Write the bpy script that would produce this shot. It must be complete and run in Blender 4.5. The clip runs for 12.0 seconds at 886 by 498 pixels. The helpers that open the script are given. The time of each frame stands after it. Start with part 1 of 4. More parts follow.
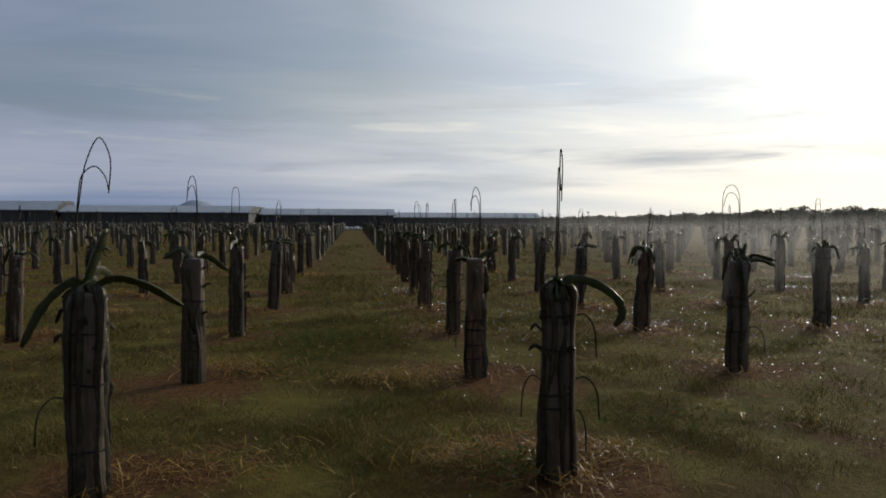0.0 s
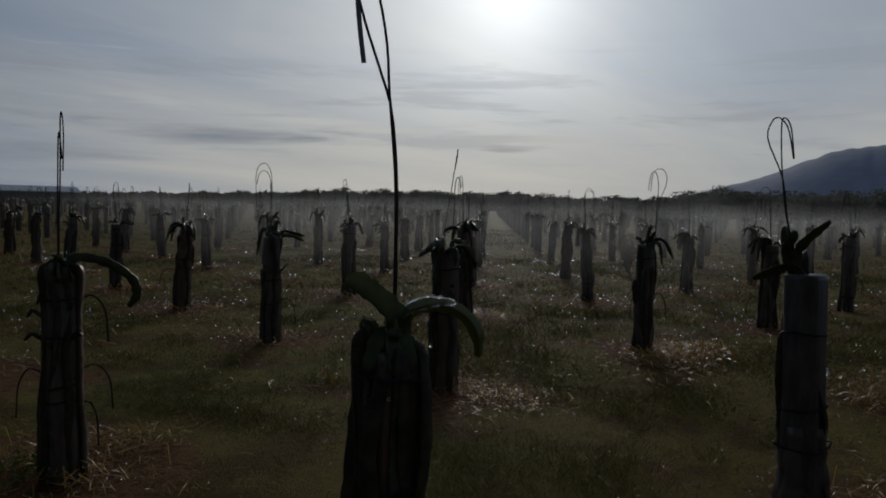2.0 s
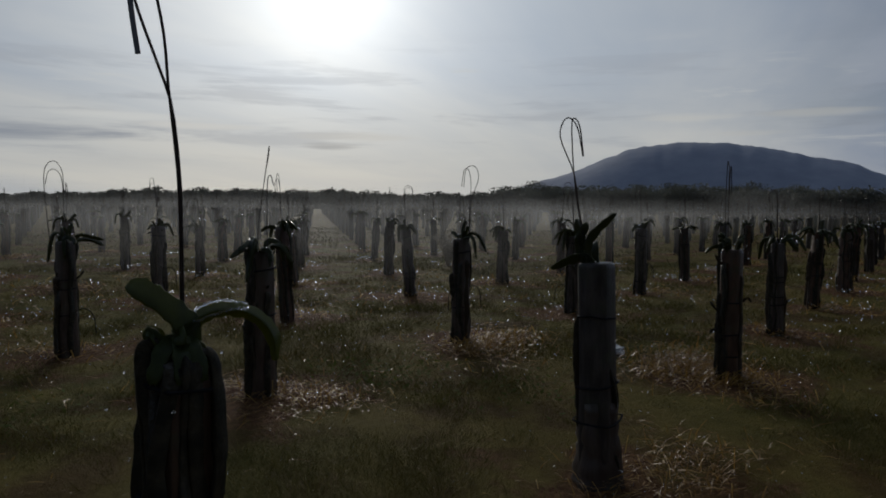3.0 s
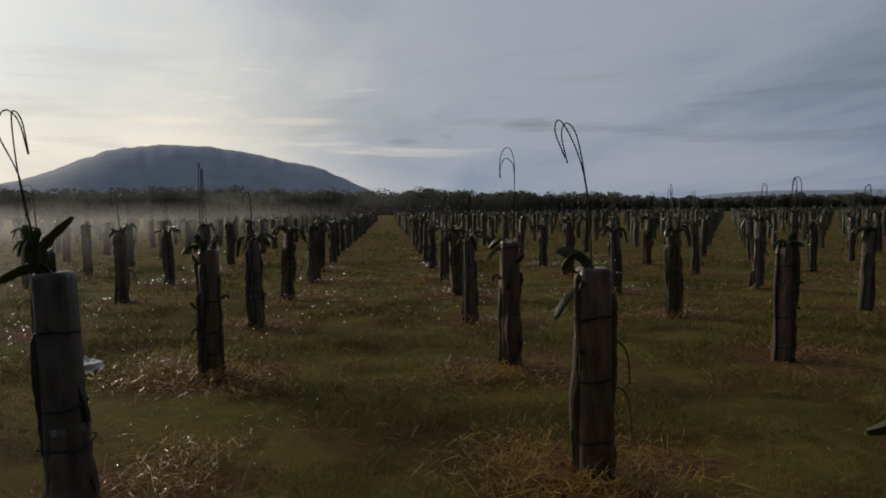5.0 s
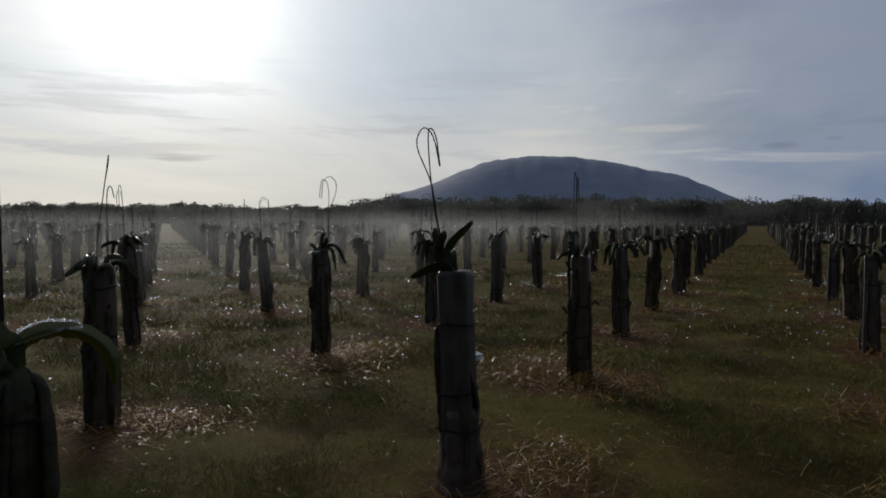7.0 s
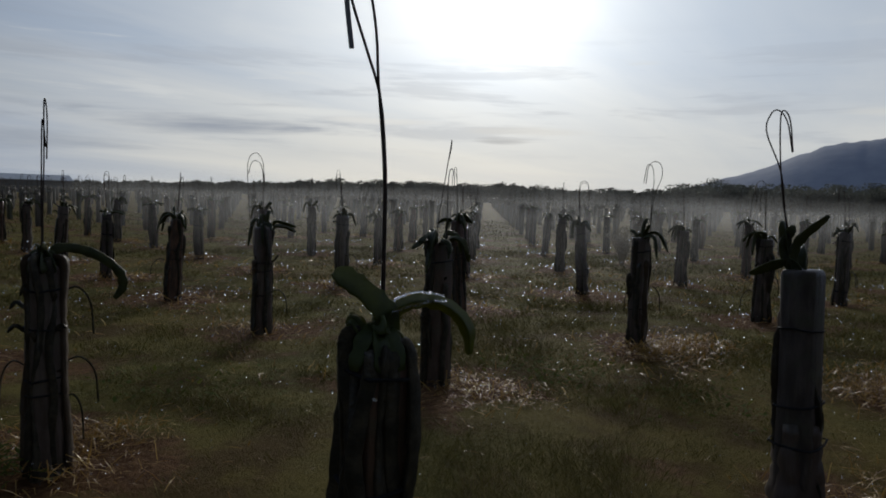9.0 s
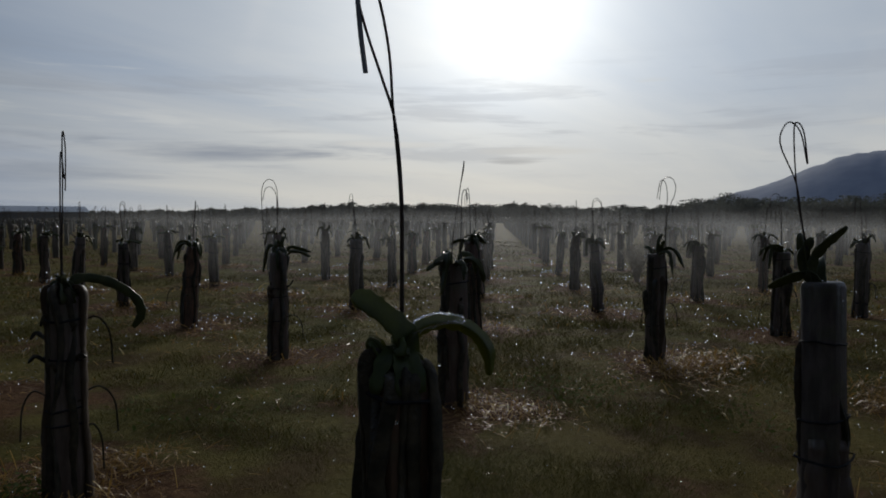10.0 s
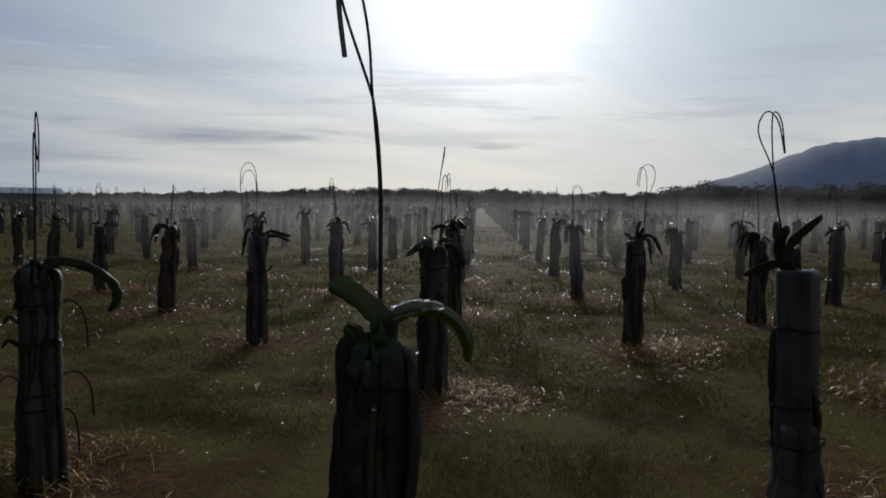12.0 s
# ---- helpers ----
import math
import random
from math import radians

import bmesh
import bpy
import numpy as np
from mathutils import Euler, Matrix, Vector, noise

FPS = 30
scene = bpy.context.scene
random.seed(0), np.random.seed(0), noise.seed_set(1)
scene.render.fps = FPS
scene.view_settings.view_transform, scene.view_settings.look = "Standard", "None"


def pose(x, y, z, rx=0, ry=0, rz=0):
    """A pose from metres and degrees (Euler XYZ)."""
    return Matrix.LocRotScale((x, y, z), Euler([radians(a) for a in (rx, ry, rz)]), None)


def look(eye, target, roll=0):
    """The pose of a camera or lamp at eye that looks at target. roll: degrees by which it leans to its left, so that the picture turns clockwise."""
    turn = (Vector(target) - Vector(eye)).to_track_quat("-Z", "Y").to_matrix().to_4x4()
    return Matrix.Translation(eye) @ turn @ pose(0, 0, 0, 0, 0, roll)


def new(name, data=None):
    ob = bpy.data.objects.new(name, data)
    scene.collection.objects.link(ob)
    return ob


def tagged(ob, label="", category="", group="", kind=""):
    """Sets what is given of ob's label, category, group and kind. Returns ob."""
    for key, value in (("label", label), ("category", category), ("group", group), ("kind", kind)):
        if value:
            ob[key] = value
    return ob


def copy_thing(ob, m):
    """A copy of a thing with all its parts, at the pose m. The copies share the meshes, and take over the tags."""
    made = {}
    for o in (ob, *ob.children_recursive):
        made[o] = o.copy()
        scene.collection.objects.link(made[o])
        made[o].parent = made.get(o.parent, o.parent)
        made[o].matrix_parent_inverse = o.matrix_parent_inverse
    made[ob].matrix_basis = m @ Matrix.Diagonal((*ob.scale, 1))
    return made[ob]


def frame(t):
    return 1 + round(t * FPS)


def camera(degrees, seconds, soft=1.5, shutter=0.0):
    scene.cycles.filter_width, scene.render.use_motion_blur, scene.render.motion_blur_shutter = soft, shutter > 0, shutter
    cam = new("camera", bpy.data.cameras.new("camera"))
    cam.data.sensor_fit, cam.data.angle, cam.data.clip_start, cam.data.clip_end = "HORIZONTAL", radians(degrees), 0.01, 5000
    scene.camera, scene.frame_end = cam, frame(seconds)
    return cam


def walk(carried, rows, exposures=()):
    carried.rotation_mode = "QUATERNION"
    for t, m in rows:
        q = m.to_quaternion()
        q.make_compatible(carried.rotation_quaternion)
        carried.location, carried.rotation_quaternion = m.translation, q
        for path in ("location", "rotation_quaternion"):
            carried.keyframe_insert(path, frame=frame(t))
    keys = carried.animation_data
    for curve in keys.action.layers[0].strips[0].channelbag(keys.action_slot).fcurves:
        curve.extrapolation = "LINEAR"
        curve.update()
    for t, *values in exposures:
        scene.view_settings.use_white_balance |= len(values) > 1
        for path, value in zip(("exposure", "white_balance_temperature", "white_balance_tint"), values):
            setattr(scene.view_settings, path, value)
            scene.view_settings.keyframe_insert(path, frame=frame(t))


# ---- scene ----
cam = camera(63.3, 12.0, 1.8)
PATH = [
    (0, (1.462, -4.064, 1.477), (1.706, -2.081, 1.399), 0.2),
    (0.5, (1.514, -4.059, 1.47), (2.014, -2.124, 1.391), 0.4),
    (1, (1.61, -4.06, 1.463), (2.567, -2.307, 1.359), 0.3),
    (1.5, (1.653, -4.088, 1.462), (2.931, -2.554, 1.347), 2.3),
    (2, (1.665, -4.101, 1.464), (2.986, -2.604, 1.34), 1.3),
    (2.5, (1.676, -4.125, 1.464), (3.116, -2.742, 1.339), 0.8),
    (3, (1.724, -4.153, 1.468), (3.363, -3.014, 1.343), 0.4),
    (3.5, (1.743, -4.185, 1.462), (3.563, -3.364, 1.346), 0.7),
    (3.7, (1.733, -4.212, 1.459), (3.626, -3.578, 1.342), 0.0),
    (5.3, (1.743, -4.267, 1.457), (3.731, -4.449, 1.335), -0.8),
    (5.5, (1.841, -4.273, 1.446), (3.838, -4.305, 1.334), -1.2),
    (6, (1.813, -4.178, 1.458), (3.754, -3.701, 1.387), -0.8),
    (6.5, (1.808, -4.154, 1.466), (3.701, -3.514, 1.391), 0.1),
    (7, (1.752, -4.142, 1.454), (3.582, -3.34, 1.364), -0.2),
    (7.5, (1.749, -4.103, 1.461), (3.382, -2.955, 1.327), 0.5),
    (7.7, (1.783, -4.085, 1.455), (3.341, -2.837, 1.328), 0.3),
    (9.3, (1.703, -4.056, 1.468), (3.026, -2.563, 1.319), 1.7),
    (9.5, (1.7, -4.054, 1.463), (3.02, -2.558, 1.32), 1.4),
    (10, (1.707, -4.052, 1.465), (3.013, -2.54, 1.376), 0.2),
    (10.5, (1.689, -4.073, 1.454), (3.015, -2.583, 1.309), 0.5),
    (11, (1.712, -4.039, 1.468), (3.035, -2.546, 1.332), 0.9),
    (11.5, (1.709, -4.051, 1.471), (3.056, -2.578, 1.35), 0.8),
    (12, (1.714, -4.051, 1.469), (3.059, -2.576, 1.339), 0.7),
]
EXPOSURES = [(0, 0.26, 7200, 10), (0.5, -0.38, 6700, 10), (1.0, -0.80, 6500, 10), (1.5, -1.10, 6450, 10), (2.0, -1.06, 6450, 10), (2.5, -1.0, 6450, 10), (3.0, -0.8, 6500, 10), (3.5, -0.70, 6600, 10), (5.5, 0.09, 7900, 10), (6.0, -0.28, 6950, 10), (6.5, -0.42, 6800, 10), (7.5, -0.46, 6550, 10), (9.5, -0.42, 6450, 10), (10, -0.64, 6450, 10), (10.5, -0.8, 6450, 10), (12, -0.41, 6450, 10)]
walk(cam, [(t, look(eye, target, roll)) for t, eye, target, roll in PATH], EXPOSURES)

# ---- world and sun ----
SUN_AZ, SUN_EL = radians(46.6), radians(17.0)
SUN = Vector((math.sin(SUN_AZ) * math.cos(SUN_EL), math.cos(SUN_AZ) * math.cos(SUN_EL), math.sin(SUN_EL)))


class Graph:
    """Short-hand for wiring nodes."""

    def __init__(self, tree):
        self.tree = tree

    def put(self, socket, value):
        if isinstance(value, bpy.types.NodeSocket):
            self.tree.links.new(value, socket)
        else:
            socket.default_value = value

    def node(self, kind, values=()):
        n = self.tree.nodes.new(kind)
        for key, value in dict(values).items():
            self.put(n.inputs[key], value)
        return n

    def math(self, op, a, b=0.0):
        n = self.node("ShaderNodeMath", {0: a, 1: b})
        n.operation = op
        return n.outputs[0]

    def noise(self, vector, scale, detail=4.0, rough=0.55, distort=0.0):
        return self.node("ShaderNodeTexNoise", {"Vector": vector, "Scale": scale, "Detail": detail, "Roughness": rough, "Distortion": distort}).outputs["Fac"]

    def span(self, value, a, b, c=0.0, d=1.0):
        n = self.node("ShaderNodeMapRange")
        n.clamp, n.interpolation_type = True, "SMOOTHSTEP"
        for key, v in (("Value", value), ("From Min", a), ("From Max", b), ("To Min", c), ("To Max", d)):
            self.put(n.inputs[key], v)
        return n.outputs[0]

    def mix(self, fac, a, b, blend="MIX"):
        n = self.tree.nodes.new("ShaderNodeMix")
        n.data_type, n.blend_type = "RGBA", blend
        for key, v in ((0, fac), (6, a), (7, b)):
            self.put(n.inputs[key], v)
        return n.outputs[2]


def make_world():
    world = bpy.data.worlds.new("sky")
    scene.world = world
    world.use_nodes = True
    world.node_tree.nodes.clear()
    g = Graph(world.node_tree)
    way = g.node("ShaderNodeTexCoord").outputs["Generated"]
    xyz = g.node("ShaderNodeSeparateXYZ", {0: way}).outputs
    up = g.math("ADD", g.math("MAXIMUM", xyz[2], 0.0), 0.10)
    flat = g.node("ShaderNodeCombineXYZ", {0: g.math("DIVIDE", xyz[0], up), 1: g.math("DIVIDE", xyz[1], up), 2: 0.0}).outputs[0]
    turned = g.node("ShaderNodeMapping", {"Vector": flat, "Rotation": (0, 0, radians(-38)), "Scale": (0.42, 1.0, 1.0)}).outputs[0]
    veil = g.noise(turned, 0.55, 7.0, 0.55, 0.5)
    bank = g.noise(turned, 0.20, 3.0, 0.5, 0.3)
    streak = g.noise(g.node("ShaderNodeMapping", {"Vector": turned, "Location": (3.1, 7.7, 0), "Scale": (0.35, 1.3, 1)}).outputs[0], 0.8, 5.0, 0.6, 0.4)
    sky = g.node("ShaderNodeTexSky")
    sky.sky_type, sky.sun_disc, sky.sun_elevation, sky.sun_rotation, sky.dust_density = "NISHITA", False, SUN_EL, SUN_AZ, 0.8
    clear = g.mix(1.0, sky.outputs[0], (SKY_GAIN, SKY_GAIN, SKY_GAIN, 1), "MULTIPLY")
    towards = g.node("ShaderNodeVectorMath", {0: way, 1: SUN})
    towards.operation = "DOT_PRODUCT"
    dot = towards.outputs["Value"]
    near = g.math("MAXIMUM", dot, 0.0)
    tight, core = (g.math("MULTIPLY", g.math("POWER", near, p), g.span(g.math("ARCTAN2", xyz[0], xyz[1]), radians(10), radians(36), 0.6, 1.0)) for p in (21.0, 60.0))
    # The thin cloud is brightest a little past the sun, towards the mountain.
    beyond = g.node("ShaderNodeVectorMath", {0: way, 1: (math.sin(radians(66)) * math.cos(radians(22)), math.cos(radians(66)) * math.cos(radians(22)), math.sin(radians(22)))})
    beyond.operation = "DOT_PRODUCT"
    wide = g.math("POWER", g.math("MAXIMUM", beyond.outputs["Value"], 0.0), 6.0)
    # Cloud light: grey-blue away from the sun, white and slightly warm round it.
    thick = g.math("ADD", g.math("MULTIPLY", veil, 0.65), g.math("MULTIPLY", bank, 0.55))
    cover = g.span(thick, 0.45, 0.72)
    facing = g.span(dot, 0.42, 1.06)
    dark = g.mix(facing, (0.135, 0.195, 0.345, 1), (0.53, 0.63, 0.76, 1))
    pale = g.mix(facing, (0.30, 0.35, 0.47, 1), (0.91, 0.93, 0.91, 1))
    cloud = g.mix(g.span(streak, 0.35, 0.7), dark, pale)
    cloud = g.mix(0.7, cloud, g.mix(cover, dark, pale))
    disc = g.math("POWER", near, 260.0)
    shine = g.math("ADD", g.math("MULTIPLY", wide, 0.07), g.math("ADD", g.math("MULTIPLY", tight, 0.46), g.math("ADD", g.math("MULTIPLY", core, 0.42), g.math("MULTIPLY", disc, 0.8))))
    shine = g.math("MULTIPLY", shine, g.span(g.math("ARCTAN2", xyz[0], xyz[1]), radians(40), radians(84), 1.0, 0.4))
    glow = g.mix(1.0, (1.0, 1.0, 0.96, 1), g.node("ShaderNodeCombineXYZ", {0: shine, 1: shine, 2: shine}).outputs[0], "MULTIPLY")
    cloud = g.mix(1.0, cloud, glow, "ADD")
    # A pale band of light near the horizon under the sun.
    low = g.math("MULTIPLY", g.span(xyz[2], 0.20, 0.02), g.math("POWER", near, 6.0))
    cloud = g.mix(g.math("MULTIPLY", low, 0.65), cloud, (0.90, 0.85, 0.72, 1))
    # A clearer blue stretch far off the sun's right. The unseen sky behind is dimmed so that near faces stay dark.
    cloud = g.mix(g.math("MULTIPLY", g.span(g.math("ARCTAN2", xyz[0], xyz[1]), 1.32, 1.7, 0.0, 0.85), g.span(g.math("ARCTAN2", xyz[0], xyz[1]), 1.75, 2.1, 1.0, 0.6)), cloud, g.mix(cover, (0.15, 0.235, 0.42, 1), (0.29, 0.36, 0.50, 1)))
    dull = [g.span(dot, -0.5, 0.2, low, 1.0) for low in (0.46, 0.44, 0.40)]
    cloud = g.mix(1.0, cloud, g.node("ShaderNodeCombineXYZ", {0: dull[0], 1: dull[1], 2: dull[2]}).outputs[0], "MULTIPLY")
    # Long flat streaks of cloud low over the horizon, and one old vapour trail.
    round_about = g.math("ARCTAN2", xyz[0], xyz[1])
    ribbon = g.noise(g.node("ShaderNodeCombineXYZ", {0: g.math("MULTIPLY", round_about, 3.4), 1: g.math("MULTIPLY", xyz[2], 34.0), 2: 2.3}).outputs[0], 1.0, 5.0, 0.6, 0.25)
    belt = g.math("MULTIPLY", g.span(xyz[2], 0.03, 0.09), g.span(xyz[2], 0.14, 0.24, 1.0, 0.0))
    cloud = g.mix(g.math("MULTIPLY", belt, g.span(ribbon, 0.50, 0.36, 0.0, 0.3)), cloud, g.mix(facing, (0.12, 0.155, 0.22, 1), (0.44, 0.475, 0.55, 1)))
    cloud = g.mix(g.math("MULTIPLY", belt, g.span(ribbon, 0.60, 0.72, 0.0, 0.6)), cloud, g.mix(facing, (0.36, 0.40, 0.46, 1), (0.98, 1.0, 0.98, 1)))
    ragged = g.math("MULTIPLY", g.math("SUBTRACT", ribbon, 0.5), 4.5)
    for mid, height, wide_by, high_by, tone, amount in CLOUDLETS:
        u = g.math("DIVIDE", g.math("SUBTRACT", round_about, radians(mid)), radians(wide_by))
        v = g.math("DIVIDE", g.math("SUBTRACT", xyz[2], math.sin(radians(height))), radians(high_by))
        far = g.math("ADD", g.math("ADD", g.math("MULTIPLY", u, u), g.math("MULTIPLY", v, v)), ragged)
        cloud = g.mix(g.span(far, -0.5, 1.3, amount, 0.0), cloud, (*tone, 1))
    across = g.node("ShaderNodeVectorMath", {0: way, 1: TRAIL})
    across.operation = "DOT_PRODUCT"
    frayed = g.math("MULTIPLY", g.math("SUBTRACT", veil, 0.5), 0.03)
    trail = g.span(g.math("ABSOLUTE", g.math("ADD", across.outputs["Value"], frayed)), 0.0, 0.02, 0.16, 0.0)
    trail = g.math("MULTIPLY", trail, g.math("MULTIPLY", g.span(xyz[2], 0.17, 0.26), g.span(dot, 0.7, 0.85)))
    cloud = g.mix(trail, cloud, (0.95, 0.97, 1.0, 1))
    veiled = g.math("MAXIMUM", g.span(cover, 0.0, 1.0, 0.5, 0.97), g.math("MAXIMUM", g.span(dot, 0.55, 0.88, 0.0, 0.97), g.span(xyz[2], 0.07, 0.25, 0.97, 0.0)))
    final = g.mix(veiled, clear, cloud)
    back = g.node("ShaderNodeBackground", {"Color": final, "Strength": 1.0})
    out = g.node("ShaderNodeOutputWorld", {"Surface": back.outputs[0]})
    return world


SKY_GAIN = 0.055
# Single small clouds: azimuth, height, half width, half height, tone, weight.
CLOUDLETS = [(23.5, 4.9, 9.5, 1.0, (0.27, 0.325, 0.43), 0.75), (10, 3.2, 9.0, 0.8, (0.25, 0.30, 0.39), 0.5), (32.5, 6.2, 6.5, 0.32, (0.98, 1.0, 0.98), 0.85), (37.0, 5.7, 4.5, 0.28, (1.0, 1.0, 0.96), 0.8), (49.5, 5.2, 5.0, 0.4, (0.9, 0.88, 0.82), 0.5), (46.5, 4.4, 2.2, 0.3, (0.46, 0.47, 0.48), 0.5),
    (91.3, 5.0, 1.7, 0.35, (0.17, 0.20, 0.26), 0.6), (94.8, 5.35, 0.7, 0.2, (0.2, 0.23, 0.28), 0.4), (101.3, 6.1, 2.2, 0.5, (0.16, 0.195, 0.26), 0.55), (82.5, 6.6, 4.0, 0.32, (0.72, 0.73, 0.72), 0.6), (74, 6.5, 3.6, 0.42, (0.86, 0.86, 0.82), 0.65), (78, 5.3, 3.0, 0.25, (0.75, 0.75, 0.72), 0.5), (94, 12.0, 5.0, 1.2, (0.36, 0.40, 0.52), 0.5), (87, 15.0, 7.0, 1.0, (0.34, 0.39, 0.53), 0.5), (108, 9.0, 7.0, 1.6, (0.30, 0.35, 0.45), 0.4), (2, 10.0, 12.0, 1.6, (0.42, 0.47, 0.55), 0.45), (-12, 15.0, 10.0, 1.8, (0.24, 0.31, 0.44), 0.5)]
TRAIL = Vector((math.sin(radians(25.0)) * math.cos(radians(10.5)), math.cos(radians(25.0)) * math.cos(radians(10.5)), math.sin(radians(10.5)))).cross(Vector((math.sin(radians(26.6)) * math.cos(radians(15.2)), math.cos(radians(26.6)) * math.cos(radians(15.2)), math.sin(radians(15.2))))).normalized()
make_world()
lamp = bpy.data.lights.new("sun", "SUN")
lamp.energy, lamp.angle, lamp.color = 1.8, radians(14.0), (1.0, 0.94, 0.85)
sun = new("sun", lamp)
sun.matrix_world = look(SUN * 100, (0, 0, 0))

# ---- materials ----


def material(name):
    m = bpy.data.materials.new(name)
    m.use_nodes = True
    m.node_tree.nodes.clear()
    return m, Graph(m.node_tree)


def surface(g, colour, rough, bump=None, strength=0.3, distance=0.01, spec=0.5, through_colour=None, through_fac=0.3, metal=0.0, wet=0.0, film=0.36):
    values = {"Base Color": colour, "Roughness": rough, "Specular IOR Level": spec, "Metallic": metal, "Coat Weight": wet, "Coat Roughness": film}
    if bump is not None:
        values["Normal"] = g.node("ShaderNodeBump", {"Height": bump, "Strength": strength, "Distance": distance}).outputs[0]
        values["Coat Normal"] = values["Normal"]
    shader = g.node("ShaderNodeBsdfPrincipled", values).outputs[0]
    if through_colour is not None:
        glow = g.node("ShaderNodeBsdfTranslucent", {"Color": through_colour}).outputs[0]
        shader = g.node("ShaderNodeMixShader", {0: through_fac, 1: shader, 2: glow}).outputs[0]
    g.node("ShaderNodeOutputMaterial", {"Surface": shader})


def here(g):
    return g.node("ShaderNodeTexCoord").outputs["Object"]


def world_place(g):
    return g.node("ShaderNodeNewGeometry").outputs["Position"]


def concrete_material(name, dark, light):
    m, g = material(name)
    p = here(g)
    by = g.node("ShaderNodeObjectInfo").outputs["Random"]
    stain = g.noise(g.node("ShaderNodeMapping", {"Vector": p, "Scale": (1, 1, 0.3)}).outputs[0], 14, 6, 0.6)
    grain = g.noise(p, 160, 3, 0.6)
    c = g.mix(g.span(stain, 0.35, 0.7), (*dark, 1), (*light, 1))
    runs = g.noise(g.node("ShaderNodeMapping", {"Vector": p, "Scale": (1, 1, 0.06)}).outputs[0], 34, 4, 0.6)
    c = g.mix(g.span(runs, 0.48, 0.66, 0.0, 0.65), c, (0.030, 0.024, 0.018, 1))
    c = g.mix(g.math("MULTIPLY", by, 0.65), c, (0.085, 0.05, 0.032, 1))
    c = g.mix(g.math("MULTIPLY", g.span(g.noise(p, 5, 3), 0.5, 0.7), 0.6), c, (0.06, 0.065, 0.035, 1))
    surface(g, c, g.span(stain, 0.3, 0.7, 0.42, 0.75), g.math("ADD", grain, g.math("MULTIPLY", stain, 2.0)), 0.5, 0.004, 0.25, wet=g.span(runs, 0.42, 0.56, 0.0, 0.7), film=0.25)
    return m


def stem_material():
    m, g = material("cactus_stem")
    p = here(g)
    by = g.node("ShaderNodeObjectInfo").outputs["Random"]
    blot = g.noise(p, 22, 5, 0.6)
    c = g.mix(g.span(blot, 0.35, 0.7), (0.021, 0.019, 0.012, 1), (0.060, 0.049, 0.030, 1))
    c = g.mix(g.span(by, 0.55, 1.0, 0.0, 0.8), c, (0.070, 0.046, 0.028, 1))
    runs = g.noise(g.node("ShaderNodeMapping", {"Vector": p, "Scale": (1, 1, 0.12)}).outputs[0], 26, 4, 0.6)
    surface(g, c, g.span(blot, 0.3, 0.7, 0.55, 0.8), g.noise(p, 70, 4), 0.7, 0.008, 0.2, (0.08, 0.10, 0.03, 1), 0.05, wet=g.span(runs, 0.5, 0.62, 0.0, 0.9), film=0.24)
    return m


def fresh_stem_material(name, dark, light, clear, clear_fac, wet):
    m, g = material(name)
    p = here(g)
    blot = g.noise(p, 18, 5, 0.6)
    c = g.mix(g.span(blot, 0.35, 0.7), (*dark, 1), (*light, 1))
    surface(g, c, g.span(blot, 0.3, 0.7, 0.45 - 0.35 * wet, 0.7 - 0.4 * wet), g.noise(p, 60, 3), 0.25, 0.004, 0.15 + 0.6 * wet, (*clear, 1), clear_fac, wet=wet, film=0.12)
    return m


def plain_material(name, dark, light, rough, scale=30.0, metal=0.0, bump=0.3, spec=0.5):
    m, g = material(name)
    p = here(g)
    n = g.noise(p, scale, 5, 0.6)
    surface(g, g.mix(g.span(n, 0.3, 0.7), (*dark, 1), (*light, 1)), g.span(n, 0.3, 0.7, rough * 0.8, min(1.0, rough * 1.2)), g.noise(p, scale * 4, 3), bump, 0.003, spec, metal=metal)
    return m


def island_material(name, colours, rough, clear, clear_fac, spec=0.3, shade=0.0):
    """Loose pieces (blades, straws, leaves): each its own colour out of a row."""
    m, g = material(name)
    by = g.node("ShaderNodeNewGeometry").outputs["Random Per Island"]
    ramp = g.node("ShaderNodeValToRGB", {"Fac": by})
    while len(ramp.color_ramp.elements) < len(colours):
        ramp.color_ramp.elements.new(0.5)
    for n, (e, c) in enumerate(zip(ramp.color_ramp.elements, colours)):
        e.position, e.color = n / (len(colours) - 1), (*c, 1)
    patch = g.noise(world_place(g), 0.8, 4, 0.6)
    c = g.mix(g.span(patch, 0.43, 0.64, 0.0, 0.65), ramp.outputs[0], g.mix(0.55, ramp.outputs[0], (0.105, 0.055, 0.020, 1)))
    # Blotches darkened in the colour to give the shading of uneven tufts.
    tuft = g.noise(world_place(g), 3.4, 5, 0.65)
    c = g.mix(g.span(tuft, 0.42, 0.68, 0.0, shade), c, g.mix(0.5, c, (0.012, 0.010, 0.004, 1)))
    surface(g, c, rough, None, spec=spec, through_colour=(*clear, 1), through_fac=clear_fac)
    return m


PITCH = 2.7


def row_y(j):
    """The rows behind the second lane stand slightly closer together."""
    return j * PITCH if j >= -1 else -PITCH + (j + 1) * 2.63



